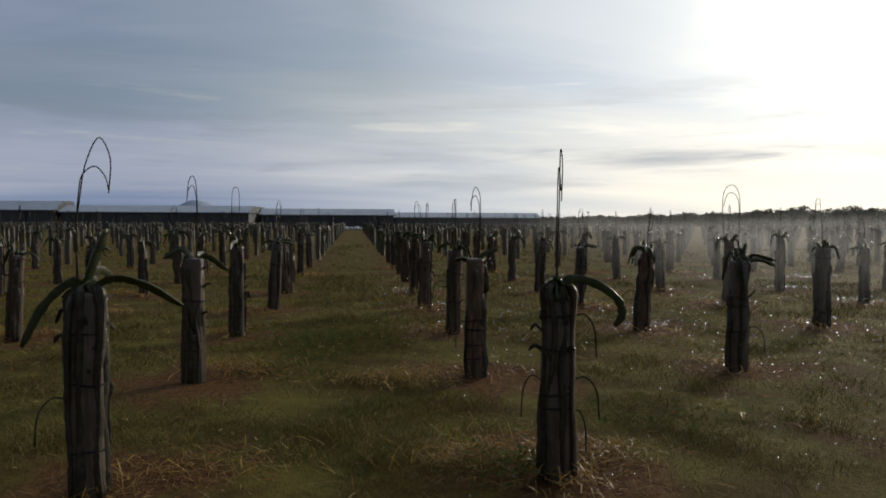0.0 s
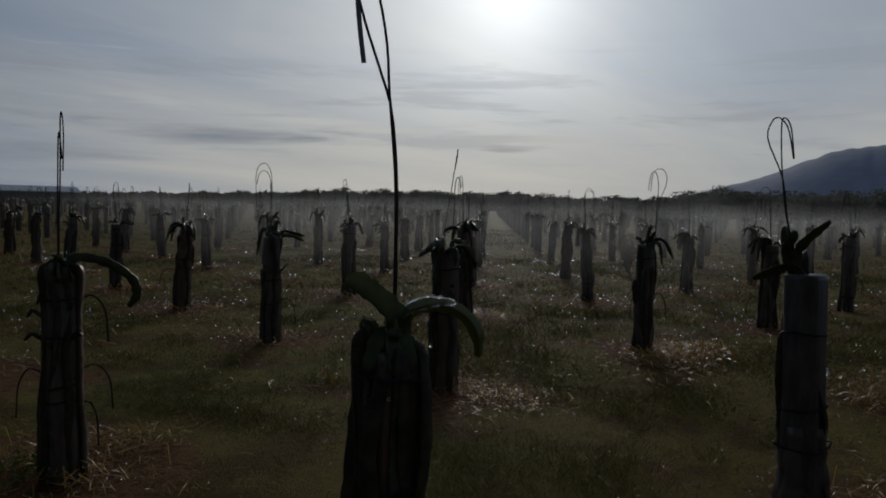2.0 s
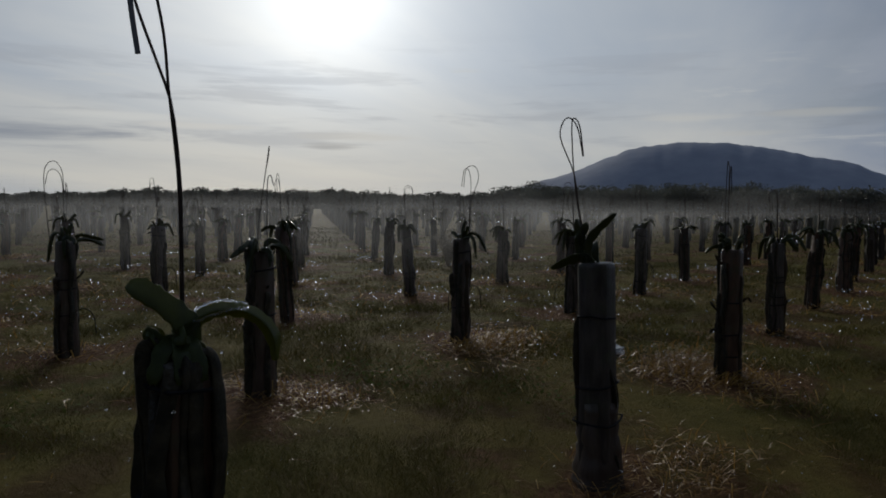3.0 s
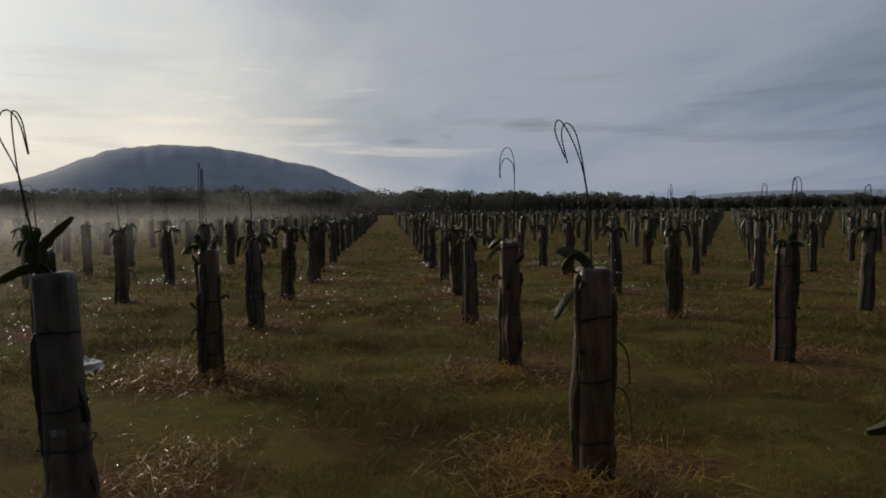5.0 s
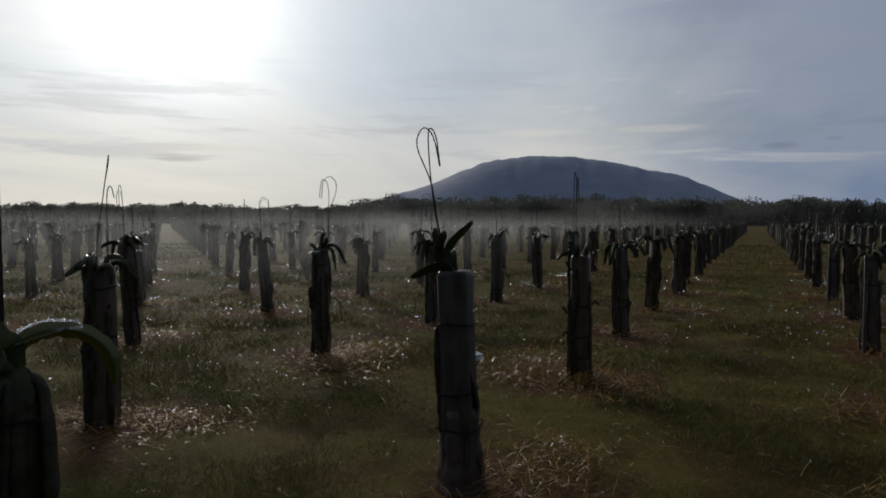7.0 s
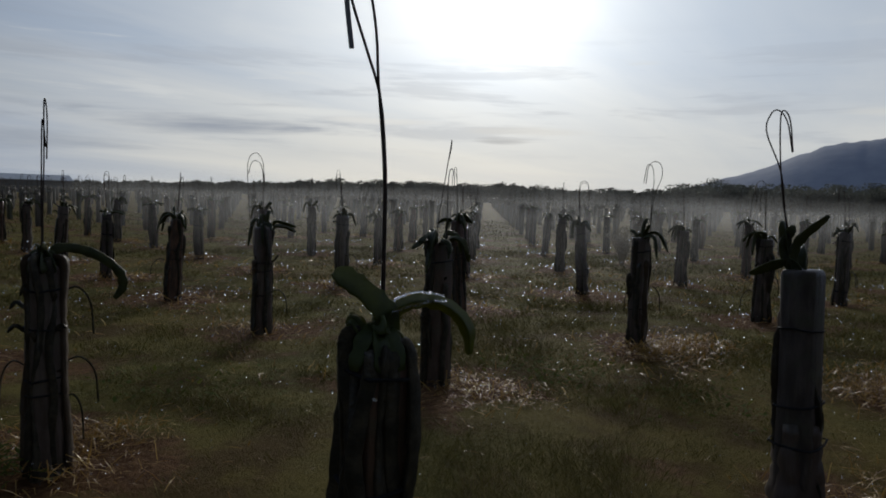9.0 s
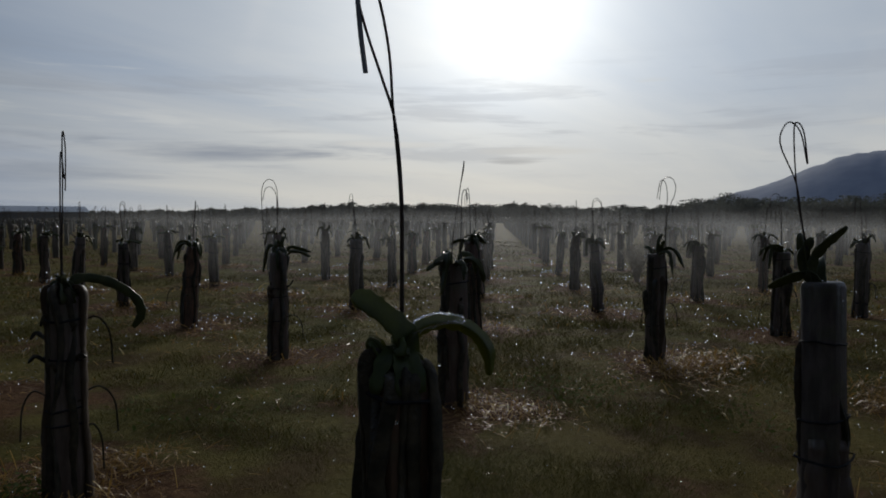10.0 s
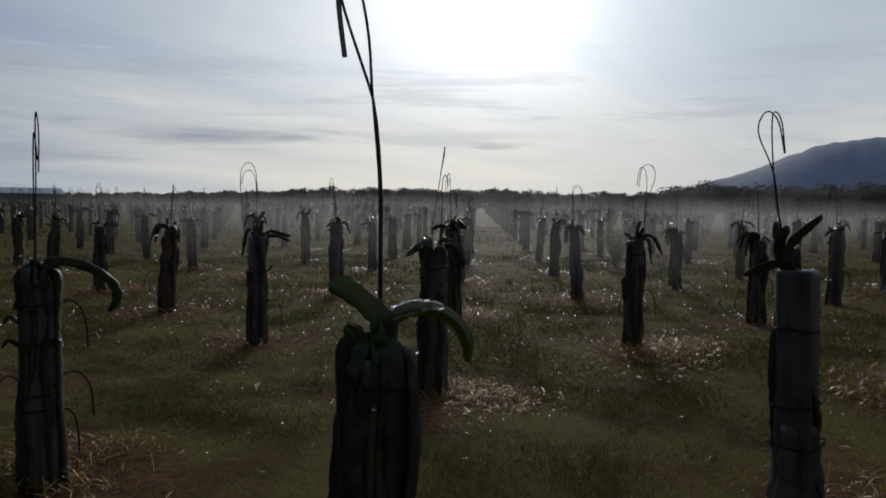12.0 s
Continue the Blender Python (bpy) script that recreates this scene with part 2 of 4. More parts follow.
def ground_material():
    m, g = material("grassy_soil")
    p = world_place(g)
    big, mid, fine = g.noise(p, 0.22, 4, 0.6), g.noise(p, 1.6, 5, 0.62), g.noise(p, 16, 6, 0.7)
    grit = g.noise(p, 90, 4, 0.7)
    xyz = g.node("ShaderNodeSeparateXYZ", {0: p}).outputs
    wob = g.math("ADD", g.math("MULTIPLY", g.math("SUBTRACT", mid, 0.5), 3.0), g.math("MULTIPLY", g.math("SUBTRACT", big, 0.47), 1.6))
    off = [g.math("PINGPONG", xyz[n], PITCH / 2) for n in (0, 1)]
    ring = g.math("ADD", g.math("SQRT", g.math("ADD", g.math("POWER", off[0], 2.0), g.math("POWER", off[1], 2.0))), wob)
    grass = g.mix(g.span(mid, 0.35, 0.65), (0.076, 0.072, 0.018, 1), (0.142, 0.117, 0.031, 1))
    grass = g.mix(g.span(big, 0.4, 0.65), grass, (0.134, 0.101, 0.027, 1))
    grass = g.mix(g.span(fine, 0.5, 0.75, 0, 0.6), grass, (0.040, 0.038, 0.013, 1))
    grass = g.mix(g.span(g.noise(p, 0.9, 5, 0.62), 0.48, 0.62, 0.0, 0.7), grass, (0.066, 0.036, 0.015, 1))
    mulch = g.mix(g.span(fine, 0.35, 0.65), (0.074, 0.036, 0.017, 1), (0.158, 0.088, 0.040, 1))
    reach = g.span(ring, 0.5, 1.0, 1.0, 0.0)
    c = g.mix(reach, grass, mulch)
    surface(g, c, 0.8, g.math("ADD", fine, g.math("MULTIPLY", grit, 0.5)), 0.8, 0.05, 0.018)
    return m


def hazed_far_material(name, dark, light, scale):
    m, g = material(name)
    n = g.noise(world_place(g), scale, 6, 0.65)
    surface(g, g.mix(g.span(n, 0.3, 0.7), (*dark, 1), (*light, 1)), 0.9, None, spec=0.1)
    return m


CONCRETE = concrete_material("weathered_concrete", (0.046, 0.036, 0.029), (0.135, 0.108, 0.087))
# A darker tone of the same concrete.
DARK_CONCRETE = concrete_material("dark_concrete", (0.034, 0.027, 0.024), (0.092, 0.074, 0.064))
STAINED = concrete_material("brown_stained_concrete", (0.050, 0.025, 0.014), (0.160, 0.085, 0.048))
STEM = stem_material()
FRESH = fresh_stem_material("fresh_cactus_stem", (0.034, 0.050, 0.014), (0.075, 0.095, 0.026), (0.26, 0.27, 0.05), 0.34, 0.2)
CROWN = fresh_stem_material("dark_cactus_stem", (0.022, 0.030, 0.010), (0.055, 0.060, 0.020), (0.16, 0.18, 0.04), 0.25, 0.2)
STRAP = plain_material("dark_plastic_strap", (0.008, 0.008, 0.009), (0.025, 0.024, 0.024), 0.85, 30, 0.0, 0.3, 0.15)
REBAR = plain_material("rusty_bar", (0.018, 0.012, 0.009), (0.055, 0.035, 0.024), 0.5, 60, 0.5)
SLEEVE = plain_material("grey_plastic_sleeve", (0.10, 0.11, 0.12), (0.2, 0.2, 0.21), 0.4)
GROUND = ground_material()
GRASS = island_material("grass_blades", [(0.076, 0.081, 0.020), (0.140, 0.124, 0.034), (0.208, 0.163, 0.051), (0.100, 0.097, 0.026), (0.31, 0.240, 0.092)], 0.65, (0.20, 0.19, 0.05), 0.10, 0.055, 0.8)
STRAW = island_material("straw_mulch", [(0.16, 0.080, 0.022), (0.34, 0.195, 0.048), (0.10, 0.043, 0.013), (0.56, 0.37, 0.10)], 0.34, (0.56, 0.33, 0.07), 0.2, 0.10)
WEED = island_material("weed_leaves", [(0.040, 0.066, 0.014), (0.066, 0.10, 0.022), (0.055, 0.07, 0.02)], 0.8, (0.14, 0.16, 0.035), 0.4, 0.05)
# Leaf colours are paled and greyed to carry the haze before the far trees.
HAZED_FOLIAGE = island_material("hazed_tree_leaves", [(0.060, 0.074, 0.066), (0.082, 0.096, 0.084), (0.108, 0.12, 0.10)], 0.6, (0.12, 0.13, 0.11), 0.4, 0.2)
BARK = plain_material("tree_bark", (0.05, 0.04, 0.03), (0.12, 0.10, 0.08), 0.9, 6)
# The blue-grey haze of distance is put into the hills' colours.
HAZED_HILL = hazed_far_material("hazed_wooded_hillside", (0.28, 0.315, 0.385), (0.335, 0.37, 0.44), 0.012)
HAZED_FARHILL = hazed_far_material("hazed_distant_hillside", (0.30, 0.35, 0.43), (0.34, 0.39, 0.47), 0.004)
ROOF = plain_material("pale_shade_net", (0.38, 0.42, 0.46), (0.48, 0.52, 0.56), 0.7, 0.6)
NETTING = plain_material("dark_side_net", (0.035, 0.04, 0.045), (0.06, 0.065, 0.07), 0.8, 0.8)

# ---- building blocks ----


class Geo:
    def __init__(self):
        self.verts, self.faces = [], []

    def add(self, verts, faces):
        n = len(self.verts)
        self.verts += [tuple(v) for v in verts]
        self.faces += [tuple(n + i for i in f) for f in faces]
        return self

    def mesh(self, name, mat, smooth=False):
        me = bpy.data.meshes.new(name)
        me.from_pydata(self.verts, [], self.faces)
        me.materials.append(mat)
        if smooth:
            me.polygons.foreach_set("use_smooth", [True] * len(me.polygons))
        me.update()
        return me


def part(name, geo, mat, parent, label="", smooth=False):
    ob = new(name, geo.mesh(name, mat, smooth))
    ob.parent = parent
    if label:
        ob["label"] = label
    return ob


def thing(name, label, category, group=""):
    return tagged(new(name), label, category, group)


def smooth_path(points, count):
    """Evenly many places along a rounded line through the control points."""
    p = [Vector(q) for q in points]
    p = [2 * p[0] - p[1], *p, 2 * p[-1] - p[-2]]
    out, spans = [], len(p) - 3
    for n in range(count):
        s = min(n / (count - 1) * spans, spans - 1e-6)
        k = int(s)
        u = s - k
        a, b, c, d = p[k : k + 4]
        out.append(0.5 * (2 * b + (c - a) * u + (2 * a - 5 * b + 4 * c - d) * u * u + (3 * b - a - 3 * c + d) * u**3))
    return out


def sweep(geo, path, ring, closed=True):
    """Sweeps ring(n, share) -> list of (a, b) across a path."""
    side, first, sides = None, len(geo.verts), 0
    verts, faces = [], []
    for n, p in enumerate(path):
        ahead = (path[min(n + 1, len(path) - 1)] - path[max(n - 1, 0)]).normalized()
        if side is None:
            side = ahead.orthogonal().normalized()
        side = (side - ahead * side.dot(ahead)).normalized()
        over = ahead.cross(side)
        profile = ring(n, n / (len(path) - 1))
        sides = len(profile)
        verts += [p + side * a + over * b for a, b in profile]
    for n in range(len(path) - 1):
        for k in range(sides):
            a, b = n * sides + k, n * sides + (k + 1) % sides
            faces.append((a, b, b + sides, a + sides))
    if closed:
        faces += [tuple(range(sides))[::-1], tuple(range((len(path) - 1) * sides, len(path) * sides))]
    return geo.add(verts, faces)


def round_ring(radius, sides=5):
    return lambda n, s: [(radius * math.cos(2 * math.pi * k / sides), radius * math.sin(2 * math.pi * k / sides)) for k in range(sides)]


def stem_ring(rng, radius, taper=0.35, notch=0.84, fat=0.36, uneven=0.18):
    """Three thick ribs with scalloped edges."""
    turn = rng.uniform(0, 2.1)
    rough = [rng.uniform(1 - uneven, 1 + uneven) for _ in range(64)]

    def ring(n, s):
        r = radius * (1.0 if n % 3 else notch) * rough[n % 64] * (1 - taper * max(0.0, (s - 0.82) / 0.18) ** 1.5)
        r *= 0.55 + 0.45 * min(1.0, s / 0.06)
        out = []
        for k in range(3):
            a = turn + k * 2.094 + 0.3 * s
            out += [(r * math.cos(a - 0.10), r * math.sin(a - 0.10)), (r * math.cos(a + 0.10), r * math.sin(a + 0.10))]
            out.append((fat * r * math.cos(a + 1.047), fat * r * math.sin(a + 1.047)))
        return out

    return ring


def ground_height(x, y):
    fall = np.maximum(0.0, 0.9 * np.asarray(x) - 0.42 * np.asarray(y) - 8.0)
    return -0.009 * fall * fall / (fall + 12.0)


# ---- the posts ----
TOP = 1.12


def concrete_post(rng, height, wide):
    geo = Geo()
    rings = []
    for z, w in ((-0.12, 1.05), (0.0, 1.06), (0.3, 1.03), (0.6, 1.0), (0.85, 0.985), (height - 0.03, 0.96), (height - 0.008, 0.93), (height, 0.84)):
        h = wide / 2 * w * rng.uniform(0.97, 1.03)
        ring = []
        for k in range(4):
            for u, v in ((1.0, -0.70), (1.0, 0.0), (1.0, 0.70), (0.89, 0.89)):
                c, q = math.cos(k * math.pi / 2), math.sin(k * math.pi / 2)
                ring.append((h * (u * c - v * q) + rng.uniform(-0.003, 0.003), h * (u * q + v * c) + rng.uniform(-0.003, 0.003), z))
        rings.append(ring)
    n = len(rings[0])
    faces = [(m * n + k, m * n + (k + 1) % n, m * n + n + (k + 1) % n, m * n + n + k) for m in range(len(rings) - 1) for k in range(n)]
    faces.append(tuple(range(n * (len(rings) - 1), n * len(rings))))
    return geo.add([v for r in rings for v in r], faces)


def climbing_stem(rng, angle, out, bottom, height, radius, step):
    x, y = out * math.cos(angle), out * math.sin(angle)
    points = []
    count = 6
    for n in range(count):
        s = n / (count - 1)
        w = 0.019
        spread = 1.0 + 0.1 * max(0.0, 1 - s * 2.6) + rng.uniform(-0.06, 0.08)
        points.append((x * spread + rng.uniform(-w, w), y * spread + rng.uniform(-w, w), bottom + s * (height - 0.045 - bottom)))
    points.append((x * 0.62, y * 0.62, height - 0.005))
    return sweep(Geo(), smooth_path(points, max(8, int((height - bottom) / step))), stem_ring(rng, radius, 0.5, 0.9, 0.6, 0.09))


def arching_stem(rng, points, radius, step):
    length = sum((Vector(a) - Vector(b)).length for a, b in zip(points, points[1:]))
    return sweep(Geo(), smooth_path(points, max(6, int(length / step))), stem_ring(rng, radius, 0.6, 0.86, 0.2, 0.12))


def foot_wrap(rng, top, low, high):
    """Old stems and soil grown together round the lower post."""
    path = [Vector((rng.uniform(-0.006, 0.006), rng.uniform(-0.006, 0.006), -0.05 + (top + 0.05) * k / 13)) for k in range(14)]
    bulge = [[rng.uniform(0.93, 1.07) for _ in range(24)] for _ in range(14)]
    seam = [rng.uniform(0.94, 1.05) for _ in range(24)]

    def ring(n, s):
        r = (low + (high - low) * min(1.0, s * 1.1) ** 0.8) * (0.97 if n in (7, 11) else 1.0)
        out = []
        for k in range(24):
            c, q = math.cos(2 * math.pi * k / 24), math.sin(2 * math.pi * k / 24)
            d = r * min(1.22, 1.0 / max(abs(c), abs(q))) * (1 + (seam[k] * bulge[n][k] - 1) * (1 - 0.8 * s))
            out.append((d * c, d * q))
        return out

    return sweep(Geo(), path, ring)


def strap(rng, z, out):
    """A tie pulled round the bundle."""
    count = 16
    path = []
    for k in range(count + 1):
        a = 2 * math.pi * k / count
        d = out * min(1.25, 1.0 / max(abs(math.cos(a)), abs(math.sin(a)))) * rng.uniform(0.99, 1.05)
        path.append(Vector((d * math.cos(a), d * math.sin(a), z + 0.012 * math.sin(a + z * 40) + rng.uniform(-0.004, 0.004))))
    path[-1] = path[0].copy()
    return sweep(Geo(), path, lambda n, s: [(0.003, 0.005), (-0.003, 0.005), (-0.003, -0.005), (0.003, -0.005)], False)


def bar(points, azimuth, foot=(0.0, 0.0), radius=0.0045, count=26):
    """A thin bent bar in an upright plane; points are (sideways, height)."""
    a = radians(azimuth)
    path = smooth_path([(foot[0] + u * math.sin(a), foot[1] + u * math.cos(a), z) for u, z in points], count)
    return sweep(Geo(), path, round_ring(radius, 5))


def random_hooks(rng):
    az = rng.uniform(0, 360)
    hooks = []
    lean = rng.uniform(-0.05, 0.05)
    for n in range(2):
        top = rng.uniform(1.74, 1.92) - 0.07 * n
        w = rng.uniform(0.06, 0.15)
        drop = rng.uniform(0.08, 0.24)
        way = az + rng.uniform(-18, 18)
        hooks.append((way, [(0, 0.95), (lean * 0.3, 1.35), (lean, top - 0.12), (lean + w * 0.2, top - 0.02), (lean + w * 0.55, top), (lean + w * 0.92, top - 0.04), (lean + w, top - drop * 0.7), (lean + w * rng.uniform(0.85, 1.05), top - drop - 0.05)]))
    return hooks


def random_arches(rng, count):
    """Short stubs and drooping stems that leave the top of a post."""
    out = []
    for _ in range(count):
        a, kind = rng.uniform(0, 6.28), rng.random()
        c, s = math.cos(a), math.sin(a)
        if kind < 0.3:
            reach, rise = rng.uniform(0.06, 0.16), rng.uniform(0.05, 0.2)
            bend = rng.uniform(-0.05, 0.05)
            out.append([(0.04 * c, 0.04 * s, TOP - 0.08), (0.6 * reach * c, 0.6 * reach * s, TOP + rise * 0.55), (reach * c - bend * s, reach * s + bend * c, TOP + rise)])
        else:
            reach, rise, end = rng.uniform(0.1, 0.34), rng.uniform(0.01, 0.09), rng.uniform(-0.22, 0.02)
            bend = rng.uniform(-0.08, 0.08)
            out.append([(0.05 * c, 0.05 * s, TOP - 0.06), (0.35 * reach * c, 0.35 * reach * s, TOP + rise * 0.9), (0.7 * reach * c - bend * s, 0.7 * reach * s + bend * c, TOP + rise * 0.6), (reach * c - bend * s, reach * s + bend * c, TOP + end)])
    return out


def make_post(seed, label, near=False, wide=0.14, hooks=None, arches=None, stems=None, extra=0, height=TOP, thick=0.031, ties=None):
    rng = random.Random(seed)
    step = 0.028 if near else 0.05
    root = thing("dragon_fruit_post", label, "cactus post", "posts of the plantation")
    part("post", concrete_post(rng, height, wide), STAINED if label in (BROWN, NEAREST) else DARK_CONCRETE if label == BARE else CONCRETE, root, "weathered square concrete post", True)
    fresh = label == NEAREST
    reach = wide / 2 + (0.006 if fresh else -0.003)
    for angle, top in stems or [(k * 1.571 + rng.uniform(-0.5, 0.5), rng.uniform(0.75, TOP + 0.06)) for k in range(4)] + [(rng.uniform(0, 6.28), rng.uniform(0.6, 1.15)) for _ in range(1 if label == BARE else 4)]:
        square = 1.0 / max(abs(math.cos(angle)), abs(math.sin(angle)))
        part("stem", climbing_stem(rng, angle, reach * min(square, 1.22), -0.02, top, thick * rng.uniform(0.85, 1.12), step), STEM, root, "", True)
    for z, snug in [] if ties is None else ties:
        part("tie", strap(rng, z, wide / 2 + snug), STRAP, root, "dark plastic tie")
    for z in () if ties else sorted(rng.uniform(0.12, height - 0.05) for _ in range(rng.randint(2, 4))):
        part("tie", strap(rng, z, wide / 2 + rng.uniform(0.004, 0.010)), STRAP, root, "dark plastic tie")
    for n, points in enumerate(random_arches(rng, rng.randint(5, 9)) if arches is None else arches):
        radius = (0.034 if n == 0 else 0.023) if fresh else (0.028 if near and arches else rng.uniform(0.018, 0.028))
        part("stem", arching_stem(rng, points, radius * rng.uniform(0.94, 1.06), step * (0.45 if fresh else 0.75)), FRESH if fresh else CROWN, root, "fresh green arching cactus stem" if fresh else "dark green arching cactus stem", True)
    for n, (way, points) in enumerate(random_hooks(rng) if hooks is None else hooks):
        part("hook", bar(points, way, (0.003 - 0.006 * n, 0.003), 0.0037), REBAR, root, "bent rusty steel bar")
    for _ in range(0 if label in (BARE, NEAREST) else rng.randint(5, 9)):
        a, z, d = rng.uniform(0, 6.28), rng.uniform(0.3, height), rng.choice((0.03, 0.04, 0.05, 0.085))
        c, s = math.cos(a), math.sin(a)
        out = wide / 2
        part("stub", arching_stem(rng, [(out * c, out * s, z), ((out + d * 0.6) * c, (out + d * 0.6) * s, z + d * 0.5), ((out + d) * c, (out + d) * s, z + d * rng.uniform(-0.6, 1.2))], 0.008 + 0.06 * d, step * 0.6), STEM, root, "", True)
    for a, z, d in [(rng.uniform(0, 6.28), rng.uniform(0.35, 0.7), rng.uniform(0.12, 0.22)) for _ in range(extra)] if isinstance(extra, int) else extra:
        part("shoot", bar([(0.08, z), (0.08 + d * 0.5, z + 0.03), (0.08 + d * 0.9, z - 0.05), (0.08 + d, z - 0.22)], math.degrees(a), (0, 0), 0.005, 12), STEM, root, "thin drooping dry shoot")
    return root


def arc(azimuth, *points):
    """Control points of an arching stem in the upright plane of an azimuth."""
    a = radians(azimuth)
    return [(u * math.sin(a), u * math.cos(a), z) for u, z in points]


def bent_over(top, reach, ways):
    """Short stems that lie bent across the top of a post."""
    return [arc(w, (-reach, top - 0.07), (-reach * 0.6, top), (0.0, top + 0.025), (reach * 0.6, top), (reach, top - 0.07)) for w in ways]


GREY = "weathered concrete post wrapped in tied dragon fruit cactus stems"
BROWN = "brown-stained concrete post with dark dragon fruit stems tied on"
NEAREST = "dark concrete post with a fresh three-ribbed cactus crown, wet"
BARE = "nearly bare grey concrete post with banded ties, thin cactus stems"


def build_posts():
    placed = {}

    def stand(index, root, x, y, lean=(0, 0), tall=0.985):
        placed[index] = root
        root.matrix_basis = pose(x, y, float(ground_height(x, y)), lean[0], lean[1], 0) @ Matrix.Diagonal((1, 1, tall, 1))

    # The post left of the first lane: two high loops, long hanging stems and a pale upright stub.
    stand((0, 0), make_post(11, GREY, True, 0.155, [(70.5, [(-0.04, 1.0), (-0.05, 1.4), (-0.03, 1.6), (0.0, 1.78), (0.065, 1.92), (0.12, 1.81), (0.11, 1.62)]), (70.5, [(-0.045, 1.0), (-0.045, 1.4), (-0.03, 1.62), (-0.01, 1.72), (0.05, 1.765), (0.1, 1.71), (0.115, 1.64)])],
        [arc(-109, (0.0, 1.06), (0.06, 1.15), (0.2, 1.03), (0.31, 0.81)), arc(70.5, (0.0, 1.08), (0.12, 1.16), (0.29, 1.12), (0.49, 0.99)), arc(70.5, (-0.02, 1.08), (0.02, 1.22), (0.1, 1.43)), arc(10, (0.0, 1.06), (0.1, 1.2), (0.28, 1.14))] + bent_over(1.11, 0.085, (20, 75, 130)),
        [(0.2, 1.1), (0.75, 0.62), (-0.5, 1.12), (2.2, 0.9), (3.4, 1.1), (4.4, 0.95), (5.6, 1.13), (4.62, 1.12), (1.4, 1.12), (3.9, 1.1)], 1, 1.09, 0.027), 0.03, 0.0, (0, 0), 1.0)
    # The post right of the lane: hooks seen edge on, one long arching stem, thin drooping shoots.
    edge = [(0, 1.0), (0, 1.3), (0.008, 1.6), (0.01, 1.85), (0.016, 1.9), (0.024, 1.8), (0.02, 1.6)]
    stand((1, 0), make_post(12, GREY, True, 0.15, [(105.7, edge), (105.7, [(0, 1.0), (0.0, 1.3), (0.002, 1.55), (0.006, 1.76), (0.012, 1.79), (0.022, 1.66)])],
        [arc(105.7, (0.0, 1.08), (0.08, 1.15), (0.22, 1.125), (0.34, 1.04), (0.37, 0.95), (0.33, 0.88)), arc(200, (0, 1.06), (0.03, 1.15), (0.1, 1.17))] + bent_over(1.1, 0.085, (15, 60, 105, 150)),
        [(0.1, 1.1), (1.7, 1.0), (2.9, 1.12), (3.6, 1.1), (4.1, 1.13), (4.98, 1.11), (5.6, 1.12), (0.8, 1.1)], [(radians(105.7), 0.55, 0.17), (radians(285.7), 0.55, 0.12), (radians(100), 0.35, 0.1), (radians(110), 0.92, 0.15)], 1.06, 0.026), 2.625, -0.02, (0, 0), 0.995)
    # The nearest post.
    stand((1, -1), make_post(13, NEAREST, True, 0.126,
        [(125.5, [(0.012, 1.1), (0.012, 1.4), (0.010, 1.58), (-0.005, 1.755), (-0.033, 1.854), (-0.07, 1.967), (-0.095, 2.06), (-0.1, 2.1), (-0.094, 2.06), (-0.087, 1.98), (-0.076, 1.882)]), (125.5, [(0.012, 1.1), (0.013, 1.4), (0.011, 1.58), (-0.003, 1.755), (-0.008, 1.81), (-0.015, 1.924), (-0.034, 2.036), (-0.06, 2.12), (-0.1, 2.15), (-0.13, 2.08)])],
        [arc(125.5, (0.02, 1.16), (0.015, 1.225), (-0.03, 1.276), (-0.075, 1.309), (-0.108, 1.332)), arc(125.5, (0.02, 1.17), (0.03, 1.222), (0.06, 1.250), (0.105, 1.262), (0.155, 1.255), (0.198, 1.225), (0.222, 1.18), (0.225, 1.125)), arc(125.5, (-0.02, 1.12), (-0.05, 1.20), (-0.075, 1.215)), arc(300, (0.0, 1.1), (0.05, 1.2), (0.07, 1.21)), arc(40, (0.0, 1.13), (0.02, 1.215), (0.06, 1.235)), arc(200, (0.0, 1.13), (0.03, 1.205), (0.06, 1.19))] + bent_over(1.165, 0.075, (30, 80, 125, 165)),
        [(0.1, 1.15), (0.6, 1.12), (1.1, 1.16), (1.6, 1.15), (2.05, 1.17), (2.45, 1.16), (2.85, 1.2), (3.25, 1.17), (3.62, 1.15), (4.5, 1.16), (4.85, 1.15), (5.3, 1.17), (5.8, 1.14)], 0, 1.13, 0.0235, ((0.45, 0.015), (0.8, 0.014), (1.085, 0.010))), 2.748, -2.680, (0, 0), 0.96)
    part("sleeve", bar([(-0.095, 2.07), (-0.088, 1.98), (-0.076, 1.88)], 125.5, (0.004, 0.004), 0.0065, 8), SLEEVE, next(c for c in placed[(1, -1)].children if c.name.startswith("hook")), "frayed grey plastic sleeve on the bar end")
